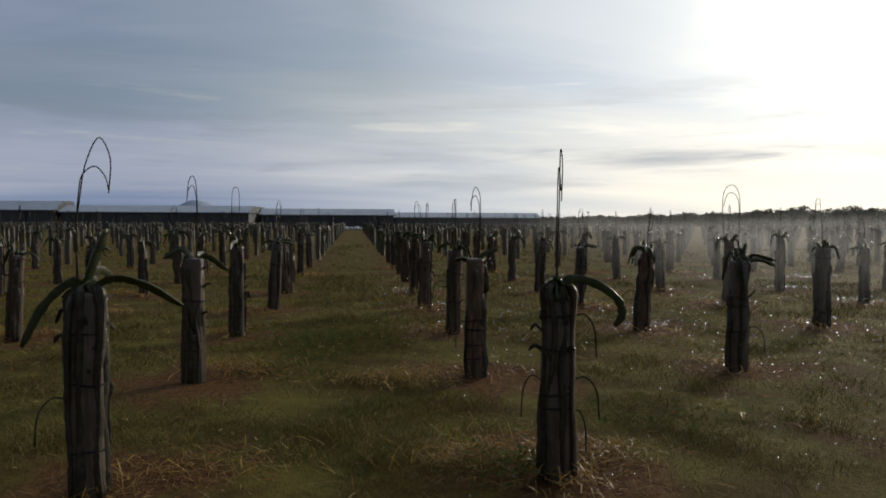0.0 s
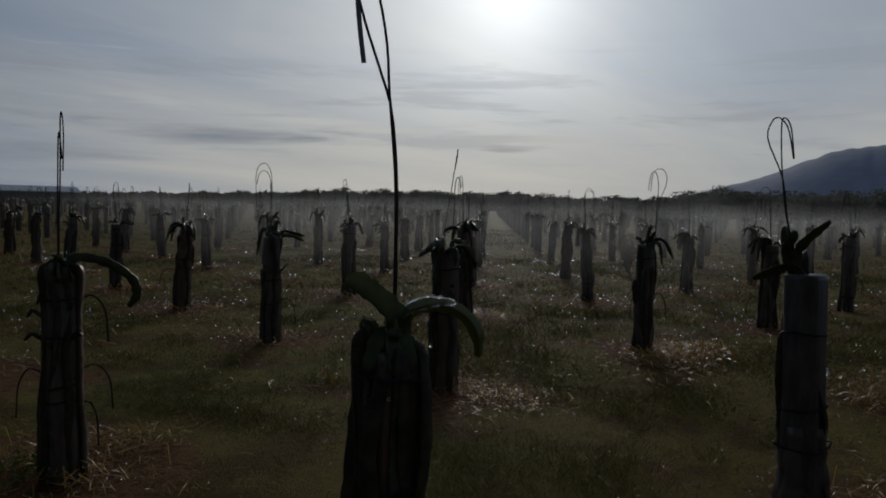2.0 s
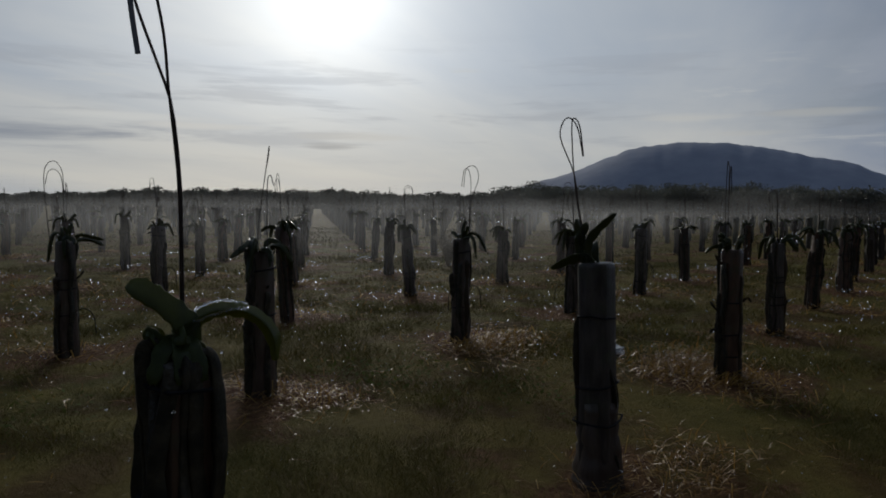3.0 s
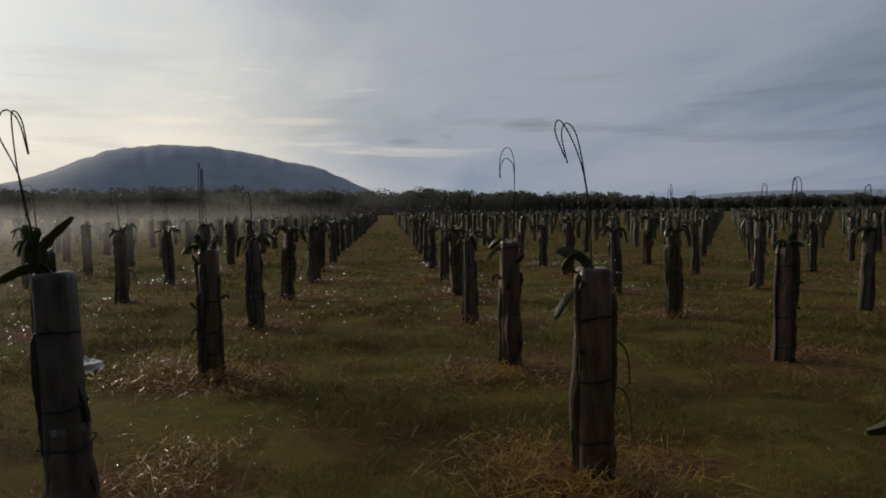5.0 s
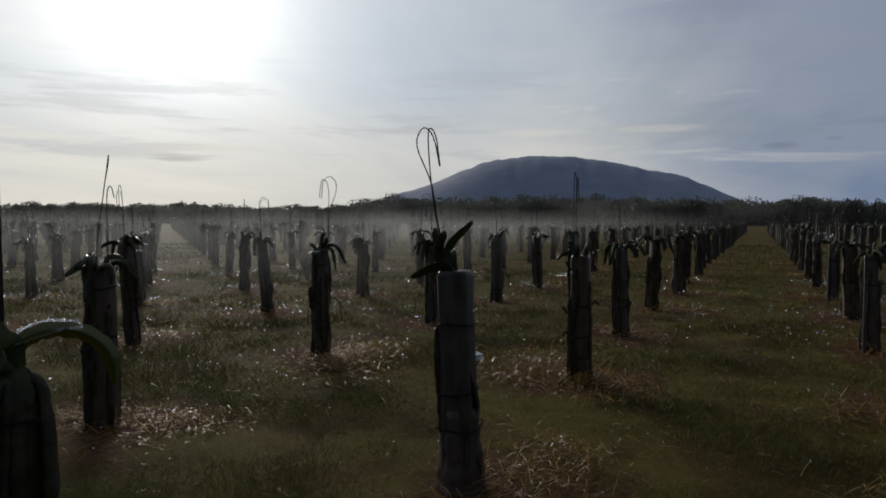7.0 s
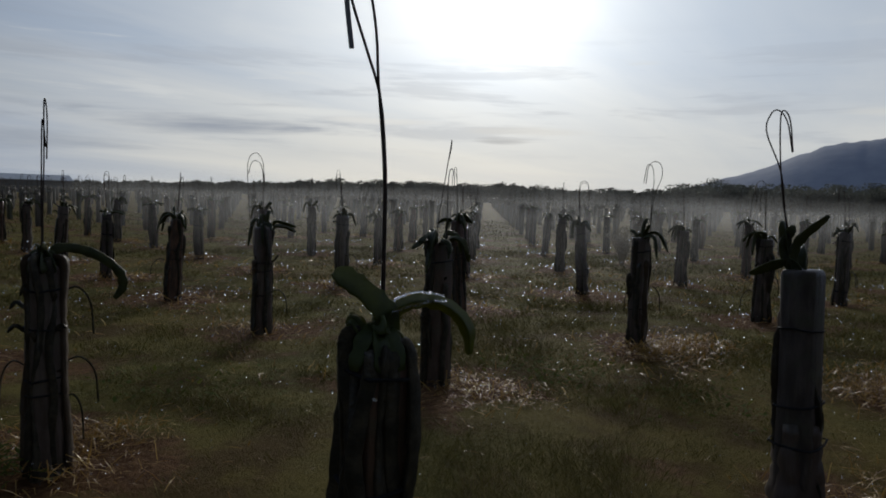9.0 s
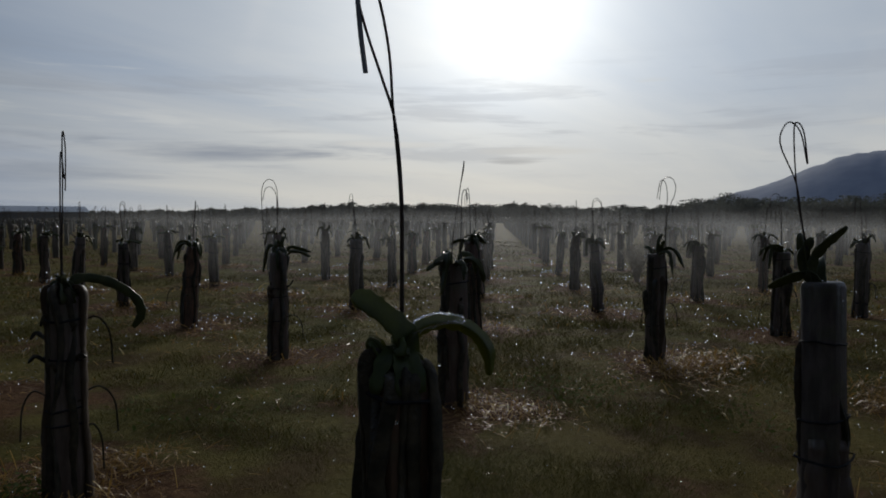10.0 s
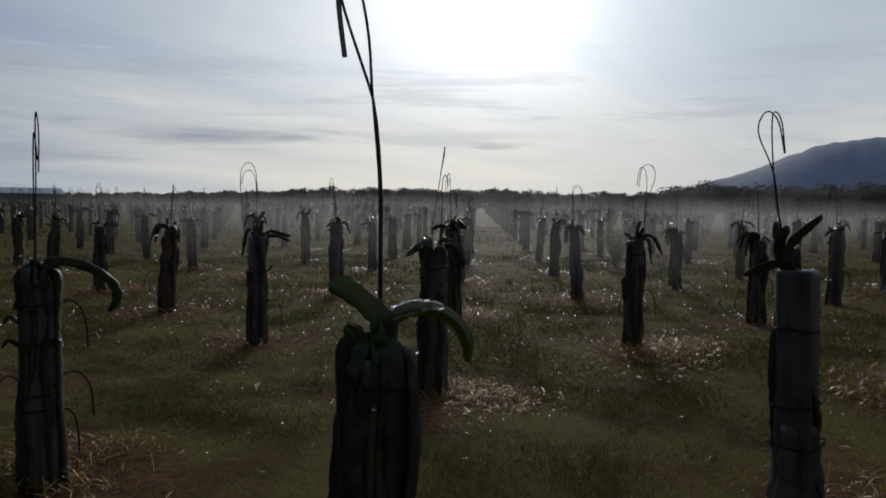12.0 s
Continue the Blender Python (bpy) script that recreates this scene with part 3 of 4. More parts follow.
    # The crooked bare post beside the second lane.
    stand((2, -1), make_post(14, BARE, True, 0.165, [(157, [(0.0, 1.1), (-0.08, 1.44), (-0.11, 1.68), (-0.18, 1.88), (-0.165, 1.97), (-0.13, 1.99), (-0.09, 1.93), (-0.065, 1.78)]), (157, [(0.0, 1.1), (-0.08, 1.44), (-0.11, 1.7), (-0.118, 1.95), (-0.1, 1.985), (-0.075, 1.93), (-0.06, 1.78)])],
        [arc(157, (0.0, 1.16), (-0.05, 1.235), (-0.13, 1.225), (-0.24, 1.17)), arc(157, (-0.03, 1.12), (-0.07, 1.28), (-0.1, 1.44)), arc(150, (-0.06, 1.2), (-0.03, 1.34), (0.1, 1.47)), arc(340, (0.03, 1.15), (0.09, 1.3), (0.05, 1.42)), arc(60, (0.0, 1.15), (0.1, 1.3), (0.2, 1.2))],
        [(1.5, 1.16), (0.5, 1.2), (1.95, 0.92), (4.75, 0.66), (5.2, 0.6)], 0, 1.2, 0.03, ((0.34, 0.026), (0.53, 0.012), (0.9, 0.002))), 5.318, -2.685, (-1.5, -0.5), 0.97)
    part("wrap", foot_wrap(random.Random(3), 0.42, 0.126, 0.09), DARK_CONCRETE, placed[(2, -1)], "lumpy grey-brown wrap round the foot", True)
    stand((2, -2), make_post(15, BROWN, True, 0.17, [(194.9, [(0.0, 1.0), (-0.01, 1.3), (-0.02, 1.5), (-0.06, 1.76), (-0.095, 1.876), (-0.14, 1.9), (-0.155, 1.83), (-0.125, 1.69)]), (194.9, [(0.0, 1.0), (-0.012, 1.35), (-0.045, 1.64), (-0.11, 1.83), (-0.17, 1.92), (-0.19, 1.86), (-0.14, 1.72)])],
        [arc(194.9, (-0.02, 1.08), (-0.03, 1.17), (-0.1, 1.2), (-0.16, 1.12)), arc(194.9, (-0.06, 1.0), (-0.14, 0.95), (-0.2, 0.85)), arc(20, (0, 1.1), (0.08, 1.2), (0.2, 1.22))],
        [(1.6, 1.08), (2.0, 1.1), (1.2, 0.8), (4.3, 1.0), (4.9, 0.55)], 2, 1.13), 5.44, -5.33)
    stand((1, 1), make_post(16, BROWN, True, 0.16, [(99.5, [(0.03, 1.0), (0.05, 1.35), (0.05, 1.63), (0.04, 1.74), (0.0, 1.8), (-0.03, 1.71), (-0.04, 1.57)]), (99.5, [(0.03, 1.0), (0.048, 1.35), (0.045, 1.6), (0.03, 1.68), (0.0, 1.72), (-0.035, 1.66), (-0.03, 1.58)])],
        [arc(99.5, (0, 1.05), (0.08, 1.15), (0.22, 1.21)), arc(99.5, (0.06, 1.05), (0.1, 0.98), (0.12, 0.8)), arc(-80, (0, 1.06), (0.1, 1.12), (0.2, 1.1))], None, 3), 2.60, 2.70, (0, 0), 1.0)
    stand((2, 1), make_post(17, GREY, True, 0.15, [(119.5, [(-0.12, 1.0), (-0.15, 1.4), (-0.165, 1.75), (-0.13, 1.88), (-0.06, 1.9), (-0.01, 1.8), (0.0, 1.6)]), (119.5, [(0.0, 1.0), (0.0, 1.4), (-0.01, 1.72), (-0.06, 1.82), (-0.12, 1.8), (-0.15, 1.68)])], None, None, 1), 5.29, 2.72, (0, 0), 0.97)
    stand((0, 1), make_post(18, GREY, True, 0.15, [(78, [(0.02, 1.0), (0.03, 1.5), (0.02, 1.78), (-0.01, 1.86), (-0.045, 1.8), (-0.055, 1.67)]), (78, [(0.02, 1.0), (0.03, 1.5), (0.02, 1.71), (-0.01, 1.775), (-0.045, 1.72), (-0.055, 1.63)])], [arc(78, (0, 1.06), (0.1, 1.14), (0.3, 1.0)), arc(-100, (0, 1.06), (0.1, 1.2), (0.26, 1.12)), arc(10, (0, 1.06), (0.1, 1.15), (0.3, 1.13))]), 0.01, 2.70, (0, 0), 1.01)
    stand((2, 0), make_post(19, "dark concrete post with a dense cactus crown beaded with water", True, 0.155, [(131.5, [(-0.03, 1.0), (-0.02, 1.3), (0.02, 1.6), (0.055, 1.85), (0.065, 1.925), (0.06, 1.85), (0.035, 1.72)]), (131.5, [(0.05, 1.0), (0.05, 1.4), (0.055, 1.65), (0.08, 1.7), (0.1, 1.62)])], None), 5.40, 0.08)
    stand((3, 0), make_post(20, GREY, True, 0.15, [(146.8, [(0.08, 1.0), (0.1, 1.5), (0.17, 1.74), (0.16, 1.86), (0.1, 1.9), (0.04, 1.85), (0.02, 1.67)]), (146.8, [(0.08, 1.0), (0.09, 1.5), (0.1, 1.7), (0.08, 1.84), (0.03, 1.86), (0.0, 1.68)])], None, None, 3), 8.07, 0.02)
    stand((3, -1), make_post(21, BROWN, True, 0.16, [(166.6, [(-0.05, 1.0), (-0.06, 1.5), (-0.055, 1.83), (-0.05, 1.87), (-0.04, 1.8), (-0.04, 1.6)]), (166.6, [(-0.03, 1.0), (-0.035, 1.5), (-0.03, 1.78), (-0.022, 1.81), (-0.015, 1.6)])], None), 8.10, -2.70)
    stand((3, -2), make_post(22, BROWN, True, 0.16, [(188.6, [(0.03, 1.0), (0.05, 1.5), (0.055, 1.79), (0.03, 1.915), (-0.02, 1.945), (-0.07, 1.86), (-0.075, 1.68)]), (188.6, [(0.03, 1.0), (0.05, 1.5), (0.05, 1.75), (0.02, 1.83), (-0.03, 1.85), (-0.07, 1.78), (-0.07, 1.68)])], [arc(188, (-0.05, 1.0), (-0.1, 1.05), (-0.2, 0.95)), arc(188, (0.05, 0.9), (0.1, 0.98), (0.13, 1.0)), arc(30, (0, 1.05), (0.1, 1.12), (0.2, 1.05))]), 8.11, -5.34, (0, 0), 1.005)
    stand((0, 2), make_post(23, GREY, True, 0.15, [(80, [(-0.06, 1.0), (-0.07, 1.5), (-0.06, 1.8), (-0.02, 1.86), (0.02, 1.8), (0.025, 1.55)])], None), -0.03, 5.40, (0, 0), 1.02)

    rng = random.Random(5)
    models = [make_post(100 + n, (GREY, BROWN, GREY, BARE)[n % 4], False, 0.14 + 0.012 * (n % 3), extra=n % 3) for n in range(10)]
    spots = sorted(((math.hypot(i * PITCH - 5.5, j * PITCH + 0.5), i, j) for i in range(-6, 14) for j in range(-12, 12)))
    used, unused = set(placed), list(models)
    for _, i, j in spots[:262]:
        if (i, j) in placed:
            continue
        used.add((i, j))
        x, y = i * PITCH + rng.gauss(0, 0.045), row_y(j) + rng.gauss(0, 0.045)
        m = pose(x, y, float(ground_height(x, y)), rng.gauss(0, 1.6), rng.gauss(0, 1.6), rng.uniform(0, 360))
        size = rng.uniform(0.92, 1.04)
        m = m @ Matrix.Diagonal((1, 1, size, 1))
        if unused:
            unused.pop().matrix_basis = m
        else:
            copy_thing(rng.choice(models), m)
    return used


NEAR_POSTS = build_posts()


def low_post(seed, hooked):
    """The same post with few faces, for the far field."""
    rng = random.Random(seed)
    geo = Geo()
    path = [Vector((rng.uniform(-0.012, 0.012), rng.uniform(-0.012, 0.012), z)) for z in (-0.1, 0.25, 0.6, 0.9, 1.08, 1.15)]
    sweep(geo, path, lambda n, s: [(rng.uniform(0.08, 0.125) * (1 if n < 5 else 0.6) * math.cos(k), rng.uniform(0.08, 0.125) * (1 if n < 5 else 0.6) * math.sin(k)) for k in (0, 1.05, 2.1, 3.14, 4.19, 5.24)])
    for points in random_arches(rng, 5):
        sweep(geo, smooth_path(points, 5), lambda n, s: [(0.034 * (1 - 0.6 * s) * math.cos(k), 0.034 * (1 - 0.6 * s) * math.sin(k)) for k in (0, 2.1, 4.2)])
    bars = Geo()
    if hooked:
        for way, points in random_hooks(rng):
            a = radians(way)
            sweep(bars, smooth_path([(u * math.sin(a), u * math.cos(a), z) for u, z in points], 11), round_ring(0.006, 3), False)
    return geo, bars


def tile(name, models, spots, mat, label, category):
    """Copies of a few models joined into one mesh."""
    verts, faces, n = [], [], 0
    rng = np.random.default_rng(3)
    for x, y in spots:
        geo = models[int(rng.integers(len(models)))]
        if not geo.verts:
            continue
        a = rng.uniform(0, 6.28)
        v = np.array(geo.verts)
        c, s = math.cos(a), math.sin(a)
        w = np.c_[v[:, 0] * c - v[:, 1] * s + x, v[:, 0] * s + v[:, 1] * c + y, v[:, 2] * rng.uniform(0.9, 1.07) + float(ground_height(x, y))]
        verts.append(w)
        faces += [tuple(i + n for i in f) for f in geo.faces]
        n += len(v)
    me = bpy.data.meshes.new(name)
    me.from_pydata(np.concatenate(verts).tolist(), [], faces)
    me.materials.append(mat)
    return tagged(new(name, me), label, category, kind="stuff")


FARPOST = island_material("far_post", [(0.05, 0.05, 0.035), (0.035, 0.045, 0.018), (0.085, 0.075, 0.06), (0.06, 0.05, 0.035)], 0.5, (0.05, 0.07, 0.02), 0.08, 0.4)


def build_far_posts():
    rng = np.random.default_rng(8)
    mid, far = [], []
    for i in range(-16, 39):
        for j in range(-28, 40):
            x, y = i * PITCH, row_y(j)
            if (i, j) in NEAR_POSTS or (x < 0 and y < -12) or y < -12 - 0.9 * max(0.0, x) - 8:
                continue
            spot = (x + rng.normal(0, 0.05), y + rng.normal(0, 0.05))
            (mid if math.hypot(x - 2, y + 4) < 60 else far).append(spot)
    pairs = [low_post(200 + n, True) for n in range(7)]
    tile("distant_posts", [a for a, _ in pairs], mid + far, FARPOST, "rows of cactus-wrapped posts receding across the plantation", "cactus posts")
    tile("distant_hooks", [b for _, b in pairs], mid, REBAR, "thin bent steel bars above the distant posts", "steel bars")


build_far_posts()


# ---- ground ----
def build_ground():
    rng = np.random.default_rng(1)
    radii = [0.0] + [0.4 * 1.075**k for k in range(130)]
    radii = [r for r in radii if r < 4600] + [4600]
    count = 128
    verts, faces = [(2.0, -4.0, 0.0)], []
    for r in radii[1:]:
        for k in range(count):
            a = 2 * math.pi * k / count
            x, y = 2 + r * math.cos(a), -4 + r * math.sin(a)
            z = float(ground_height(x, y))
            if r < 60:
                z += 0.05 * noise.noise((x * 0.7, y * 0.7, 0)) + 0.02 * noise.noise((x * 3, y * 3, 5)) - 0.02
            verts.append((x, y, z))
    for k in range(count):
        faces.append((0, 1 + k, 1 + (k + 1) % count))
    for n in range(len(radii) - 2):
        for k in range(count):
            a, b = 1 + n * count + k, 1 + n * count + (k + 1) % count
            faces.append((a, a + count, b + count, b))
    geo = Geo().add(verts, faces)
    return tagged(new("ground", geo.mesh("ground", GROUND, True)), "rough grassy field soil with reddish straw mulch round the posts", "ground", kind="structure")


build_ground()


def loose(name, verts, faces, mat, label, category):
    me = bpy.data.meshes.new(name)
    me.from_pydata(verts.reshape(-1, 3).tolist(), [], faces)
    me.materials.append(mat)
    return tagged(new(name, me), label, category, kind="stuff")


def surface_height(x, y):
    return ground_height(x, y) - 0.02


def lumps(x, y, size, seed):
    """Smooth random values from 0 to 1 over the plan."""
    table = np.random.default_rng(seed).uniform(0, 1, (64, 64))
    out, total = 0.0, 0.0
    for k in range(3):
        u, v = x / size * 2**k + 7.3 * k, y / size * 2**k + 3.1 * k
        i, j = np.floor(u).astype(int), np.floor(v).astype(int)
        f, h = u - i, v - j
        f, h = f * f * (3 - 2 * f), h * h * (3 - 2 * h)
        a, b, c, d = (table[(i + p) % 64, (j + q) % 64] for p, q in ((0, 0), (1, 0), (0, 1), (1, 1)))
        out, total = out + 0.6**k * ((a * (1 - f) + b * f) * (1 - h) + (c * (1 - f) + d * f) * h), total + 0.6**k
    return out / total


def build_grass():
    rng = np.random.default_rng(2)
    spots = []
    for inner, outer, density in ((2.2, 6, 3000), (6, 11, 1200), (11, 20, 300), (20, 45, 45)):
        n = int(density * math.pi * (outer**2 - inner**2) * 0.47)
        r = np.sqrt(rng.uniform(inner**2, outer**2, n))
        a = rng.uniform(radians(-42), radians(132), n)
        x, y = 1.75 + r * np.sin(a), -4.15 + r * np.cos(a)
        patch = 4.2 * (lumps(x, y, 0.55, 31) - 0.5) + 2.4 * (lumps(x, y, 2.3, 32) - 0.5)
        dx, dy = (x + PITCH / 2) % PITCH - PITCH / 2, (y + PITCH / 2) % PITCH - PITCH / 2
        ring = np.hypot(dx, dy)
        keep = rng.uniform(0, 1, n) < np.clip(0.66 + 0.34 * patch, 0.12, 1) * np.clip((ring - 0.38) / 0.6, 0.04, 1)
        spots.append(np.c_[x, y, r, np.clip(0.72 + 0.55 * patch, 0.25, 1.9)][keep])
    p = np.concatenate(spots)
    n = len(p)
    r = p[:, 2]
    tall = rng.uniform(0.02, 0.10, n) * p[:, 3] * np.clip(0.9 + r * 0.015, 1, 1.4) * np.where(rng.uniform(0, 1, n) < 0.02, 2.6, 1.0)
    wide = rng.uniform(0.0009, 0.0022, n) * np.clip(r / 4, 1, 9)
    a, bend = rng.uniform(0, 6.28, n), rng.uniform(0.4, 2.2, n) * tall
    b = rng.uniform(0, 6.28, n)
    z = surface_height(p[:, 0], p[:, 1]) - 0.01
    ux, uy, bx, by = np.cos(a) * wide, np.sin(a) * wide, np.cos(b) * bend, np.sin(b) * bend
    x, y = p[:, 0], p[:, 1]
    v = np.stack([np.c_[x - ux, y - uy, z], np.c_[x + ux, y + uy, z], np.c_[x + bx * 0.35 + ux * 0.8, y + by * 0.35 + uy * 0.8, z + tall * 0.62], np.c_[x + bx * 0.35 - ux * 0.8, y + by * 0.35 - uy * 0.8, z + tall * 0.62], np.c_[x + bx, y + by, z + tall]], 1)
    faces = []
    for k in range(n):
        faces += [(5 * k, 5 * k + 1, 5 * k + 2, 5 * k + 3), (5 * k + 3, 5 * k + 2, 5 * k + 4)]
    loose("grass", v, faces, GRASS, "short olive and dry yellow grass between the rows", "grass")


build_grass()


DEEP = ((3, -1), (2, -2), (3, -2), (3, 0))
# Heaps of straw beside the posts: place, spread, stalks.
HEAPS = ((5.5, -0.5, 0.28, 330), (8.35, -2.25, 0.42, 1600), (5.8, -3.05, 0.24, 420), (8.35, -0.35, 0.3, 800), (5.6, -4.98, 0.3, 1100), (2.25, 0.35, 0.26, 700), (3.0, 0.3, 0.2, 350), (0.5, 0.3, 0.3, 450), (0.3, 3.2, 0.35, 400), (1.9, 2.6, 0.3, 500))


def build_straw():
    rng = np.random.default_rng(4)
    rows = []
    for i in range(-6, 14):
        for j in range(-7, 12):
            cx, cy = i * PITCH, row_y(j)
            d = math.hypot(cx - 1.75, cy + 4.15)
            if d > 26 or cy < -4 - 0.75 * max(0.0, cx) - 3 or cx < -14:
                continue
            n = int(np.clip(4600 / d, 150, 1250) * (1.2 if (i, j) in DEEP else rng.uniform(0.05, 0.65)))
            deep = (i, j) in DEEP
            r, a = np.abs(rng.normal(0.12, 0.52 if deep else 0.36, n)) + 0.08, rng.uniform(0, 6.28, n)
            ox, oy, turn, flat = rng.normal(0, 0.2), rng.normal(0, 0.2), rng.uniform(0, 3.14), rng.uniform(0.45, 0.9)
            du, dv = r * np.cos(a), r * np.sin(a) * flat
            rows.append(np.c_[cx + ox + du * math.cos(turn) - dv * math.sin(turn), cy + oy + du * math.sin(turn) + dv * math.cos(turn), np.full(n, d), r])
    for x, y, wide, n in HEAPS:
        x, y = x + rng.normal(0, wide, n), y + rng.normal(0, wide * 0.7, n)
        rows.append(np.c_[x, y, np.hypot(x - 1.75, y + 4.15), rng.uniform(0, 0.6, n)])
    count = 15000
    a, far = np.radians(rng.uniform(-40, 130, count)), np.sqrt(rng.uniform(4, 260, count))
    x, y = 1.75 + far * np.sin(a), -4.15 + far * np.cos(a)
    some = rng.uniform(0, 1, count) < np.clip(3.5 * (lumps(x, y, 0.9, 33) - 0.42), 0.05, 1)
    rows.append(np.c_[x, y, far, np.full(count, 0.5)][some])
    p = np.concatenate(rows)
    n = len(p)
    half, wide = rng.uniform(0.012, 0.075, n), rng.uniform(0.0012, 0.003, n) * np.clip(p[:, 2] / 4, 1, 4)
    a, tilt = rng.uniform(0, 6.28, n), rng.normal(0, 0.38, n)
    z = surface_height(p[:, 0], p[:, 1]) + 0.01 + rng.uniform(0, 0.07, n) * np.exp(-(p[:, 3] ** 2) * 3) + np.abs(np.sin(tilt)) * half
    ax, ay, az = np.cos(a) * np.cos(tilt) * half, np.sin(a) * np.cos(tilt) * half, np.sin(tilt) * half
    ux, uy = -np.sin(a) * wide, np.cos(a) * wide
    x, y = p[:, 0], p[:, 1]
    lift = rng.uniform(0.0, 0.15, n) * half
    v = np.stack([np.c_[x - ax - ux, y - ay - uy, z - az], np.c_[x - ax + ux, y - ay + uy, z - az], np.c_[x + ux, y + uy, z + lift], np.c_[x - ux, y - uy, z + lift + wide], np.c_[x + ax + ux, y + ay + uy, z + az], np.c_[x + ax - ux, y + ay - uy, z + az]], 1)
    faces = []
    for k in range(n):
        faces += [(6 * k, 6 * k + 1, 6 * k + 2, 6 * k + 3), (6 * k + 3, 6 * k + 2, 6 * k + 4, 6 * k + 5)]
    loose("straw_mulch", v, faces, STRAW, "wet dry-straw mulch strewn round the foot of each post", "straw")


build_straw()

# ---- distance ----


def ball(rng, m):
    d = rng.normal(0, 1, (m, 3))
    return d / np.linalg.norm(d, axis=1)[:, None] * rng.uniform(0.2, 1, (m, 1)) ** 0.4


def build_woods():
    rng = np.random.default_rng(6)
    verts, faces, trunks = [], [], Geo()
    n = 0
    for az in np.arange(13, 138, 0.34):
        for row in range(2):
            a = radians(az + rng.uniform(-0.3, 0.3))
            r = 262 + row * 22 + rng.uniform(-8, 8)
            x, y = 1.7 + r * math.sin(a), -4.1 + r * math.cos(a)
            z = float(ground_height(x, y))
            el = np.interp(az, [19, 24, 29, 33.5, 38, 44, 47, 50.5, 55, 59, 64, 68, 72, 75.5, 79, 83, 86.5, 89.3, 93.5, 98, 101, 107, 109, 113, 138], [0.35, 0.5, 0.72, 0.95, 1.12, 1.1, 1.1, 0.8, 0.9, 1.2, 1.72, 1.47, 1.45, 1.6, 1.6, 1.55, 1.28, 1.3, 1.2, 0.9, 1.05, 0.85, 0.45, 0.3, 0.3])
            lump = 0.5 + noise.noise((az * 0.95, row * 7.7, 0.3)) + 0.5 * noise.noise((az * 2.6, row * 3.1, 4.4))
            full = (r * math.tan(radians(el)) + 1.47 - z) * (0.8 + 0.3 * lump) * rng.uniform(0.93, 1.05)
            w = full * rng.uniform(0.55, 0.85)
            trunk = [Vector((x, y, z - 0.3)), Vector((x + rng.uniform(-0.2, 0.2), y, z + full * 0.35)), Vector((x + rng.uniform(-0.4, 0.4), y, z + full * 0.7))]
            sweep(trunks, trunk, lambda k, s: [((0.16 - 0.1 * s) * math.cos(t), (0.16 - 0.1 * s) * math.sin(t)) for t in (0, 2.1, 4.2)], False)
            lobes = rng.normal(0, 1, (6, 3)) * (w * 0.22, w * 0.22, full * 0.08) + (x, y, z + full * 0.64)
            m = 620
            c = lobes[rng.integers(0, 6, m)] + ball(rng, m) * (w * 0.40, w * 0.40, full * 0.26)
            c[:, 2] = np.clip(c[:, 2], z + 0.1, z + full * 0.94)
            c[: m // 3, 2] = z + rng.uniform(0, full * 0.55, m // 3)
            size = rng.uniform(0.16, 0.36, m)[:, None]
            e1, e2 = rng.normal(0, 1, (m, 3)), rng.normal(0, 1, (m, 3))
            verts.append(np.stack([c + e1 * size, c + e2 * size, c - (e1 + e2) * size * 0.6], 1))
            faces += [(n + 3 * k, n + 3 * k + 1, n + 3 * k + 2) for k in range(m)]
            n += 3 * m
    loose("woods", np.concatenate(verts), faces, HAZED_FOLIAGE, "dark uneven line of distant trees beyond the field", "woods")
    ob = new("wood_trunks", trunks.mesh("wood_trunks", BARK))
    tagged(ob, "thin trunks among the distant trees", "tree trunks", kind="stuff")


build_woods()


def hill(name, label, mat, humps, radius, depth, span, foot=-60.0):
    """A wooded ridge; humps are (azimuth, height, half width in degrees, squareness), or the crest as (azimuth, height)."""
    verts, faces, cols, rows = [], [], 140, 14
    for k in range(cols + 1):
        az = span[0] + (span[1] - span[0]) * k / cols
        if len(humps[0]) == 2:
            h = sum(float(np.interp(az + d, [q[0] for q in humps], [q[1] for q in humps])) for d in (-0.8, -0.4, 0, 0.4, 0.8)) / 5
        else:
            h = sum(top * math.exp(-(abs(az - mid) / wide) ** power) for mid, top, wide, power in humps)
        for m in range(rows + 1):
            s = m / rows
            r = radius + depth * (s - 0.5)
            a = radians(az)
            shape = math.sin(math.pi * min(1.0, s * 1.25) / 2) if s < 0.8 else math.cos((s - 0.8) / 0.2 * math.pi / 2)
            rough = 1 + 0.035 * noise.noise((az * 1.1, s * 4, 1)) + 0.012 * noise.noise((az * 6, s * 9, 2))
            verts.append((r * math.sin(a), r * math.cos(a), foot + (h * rough - foot) * shape + 1.3 * noise.noise((az * 20, s * 20, 3)) * min(1.0, h / 30)))
    for k in range(cols):
        for m in range(rows):
            a = k * (rows + 1) + m
            faces.append((a, a + 1, a + rows + 2, a + rows + 1))
    ob = new(name, Geo().add(verts, faces).mesh(name, mat, True))
    return tagged(ob, label, "mountain", kind="structure")


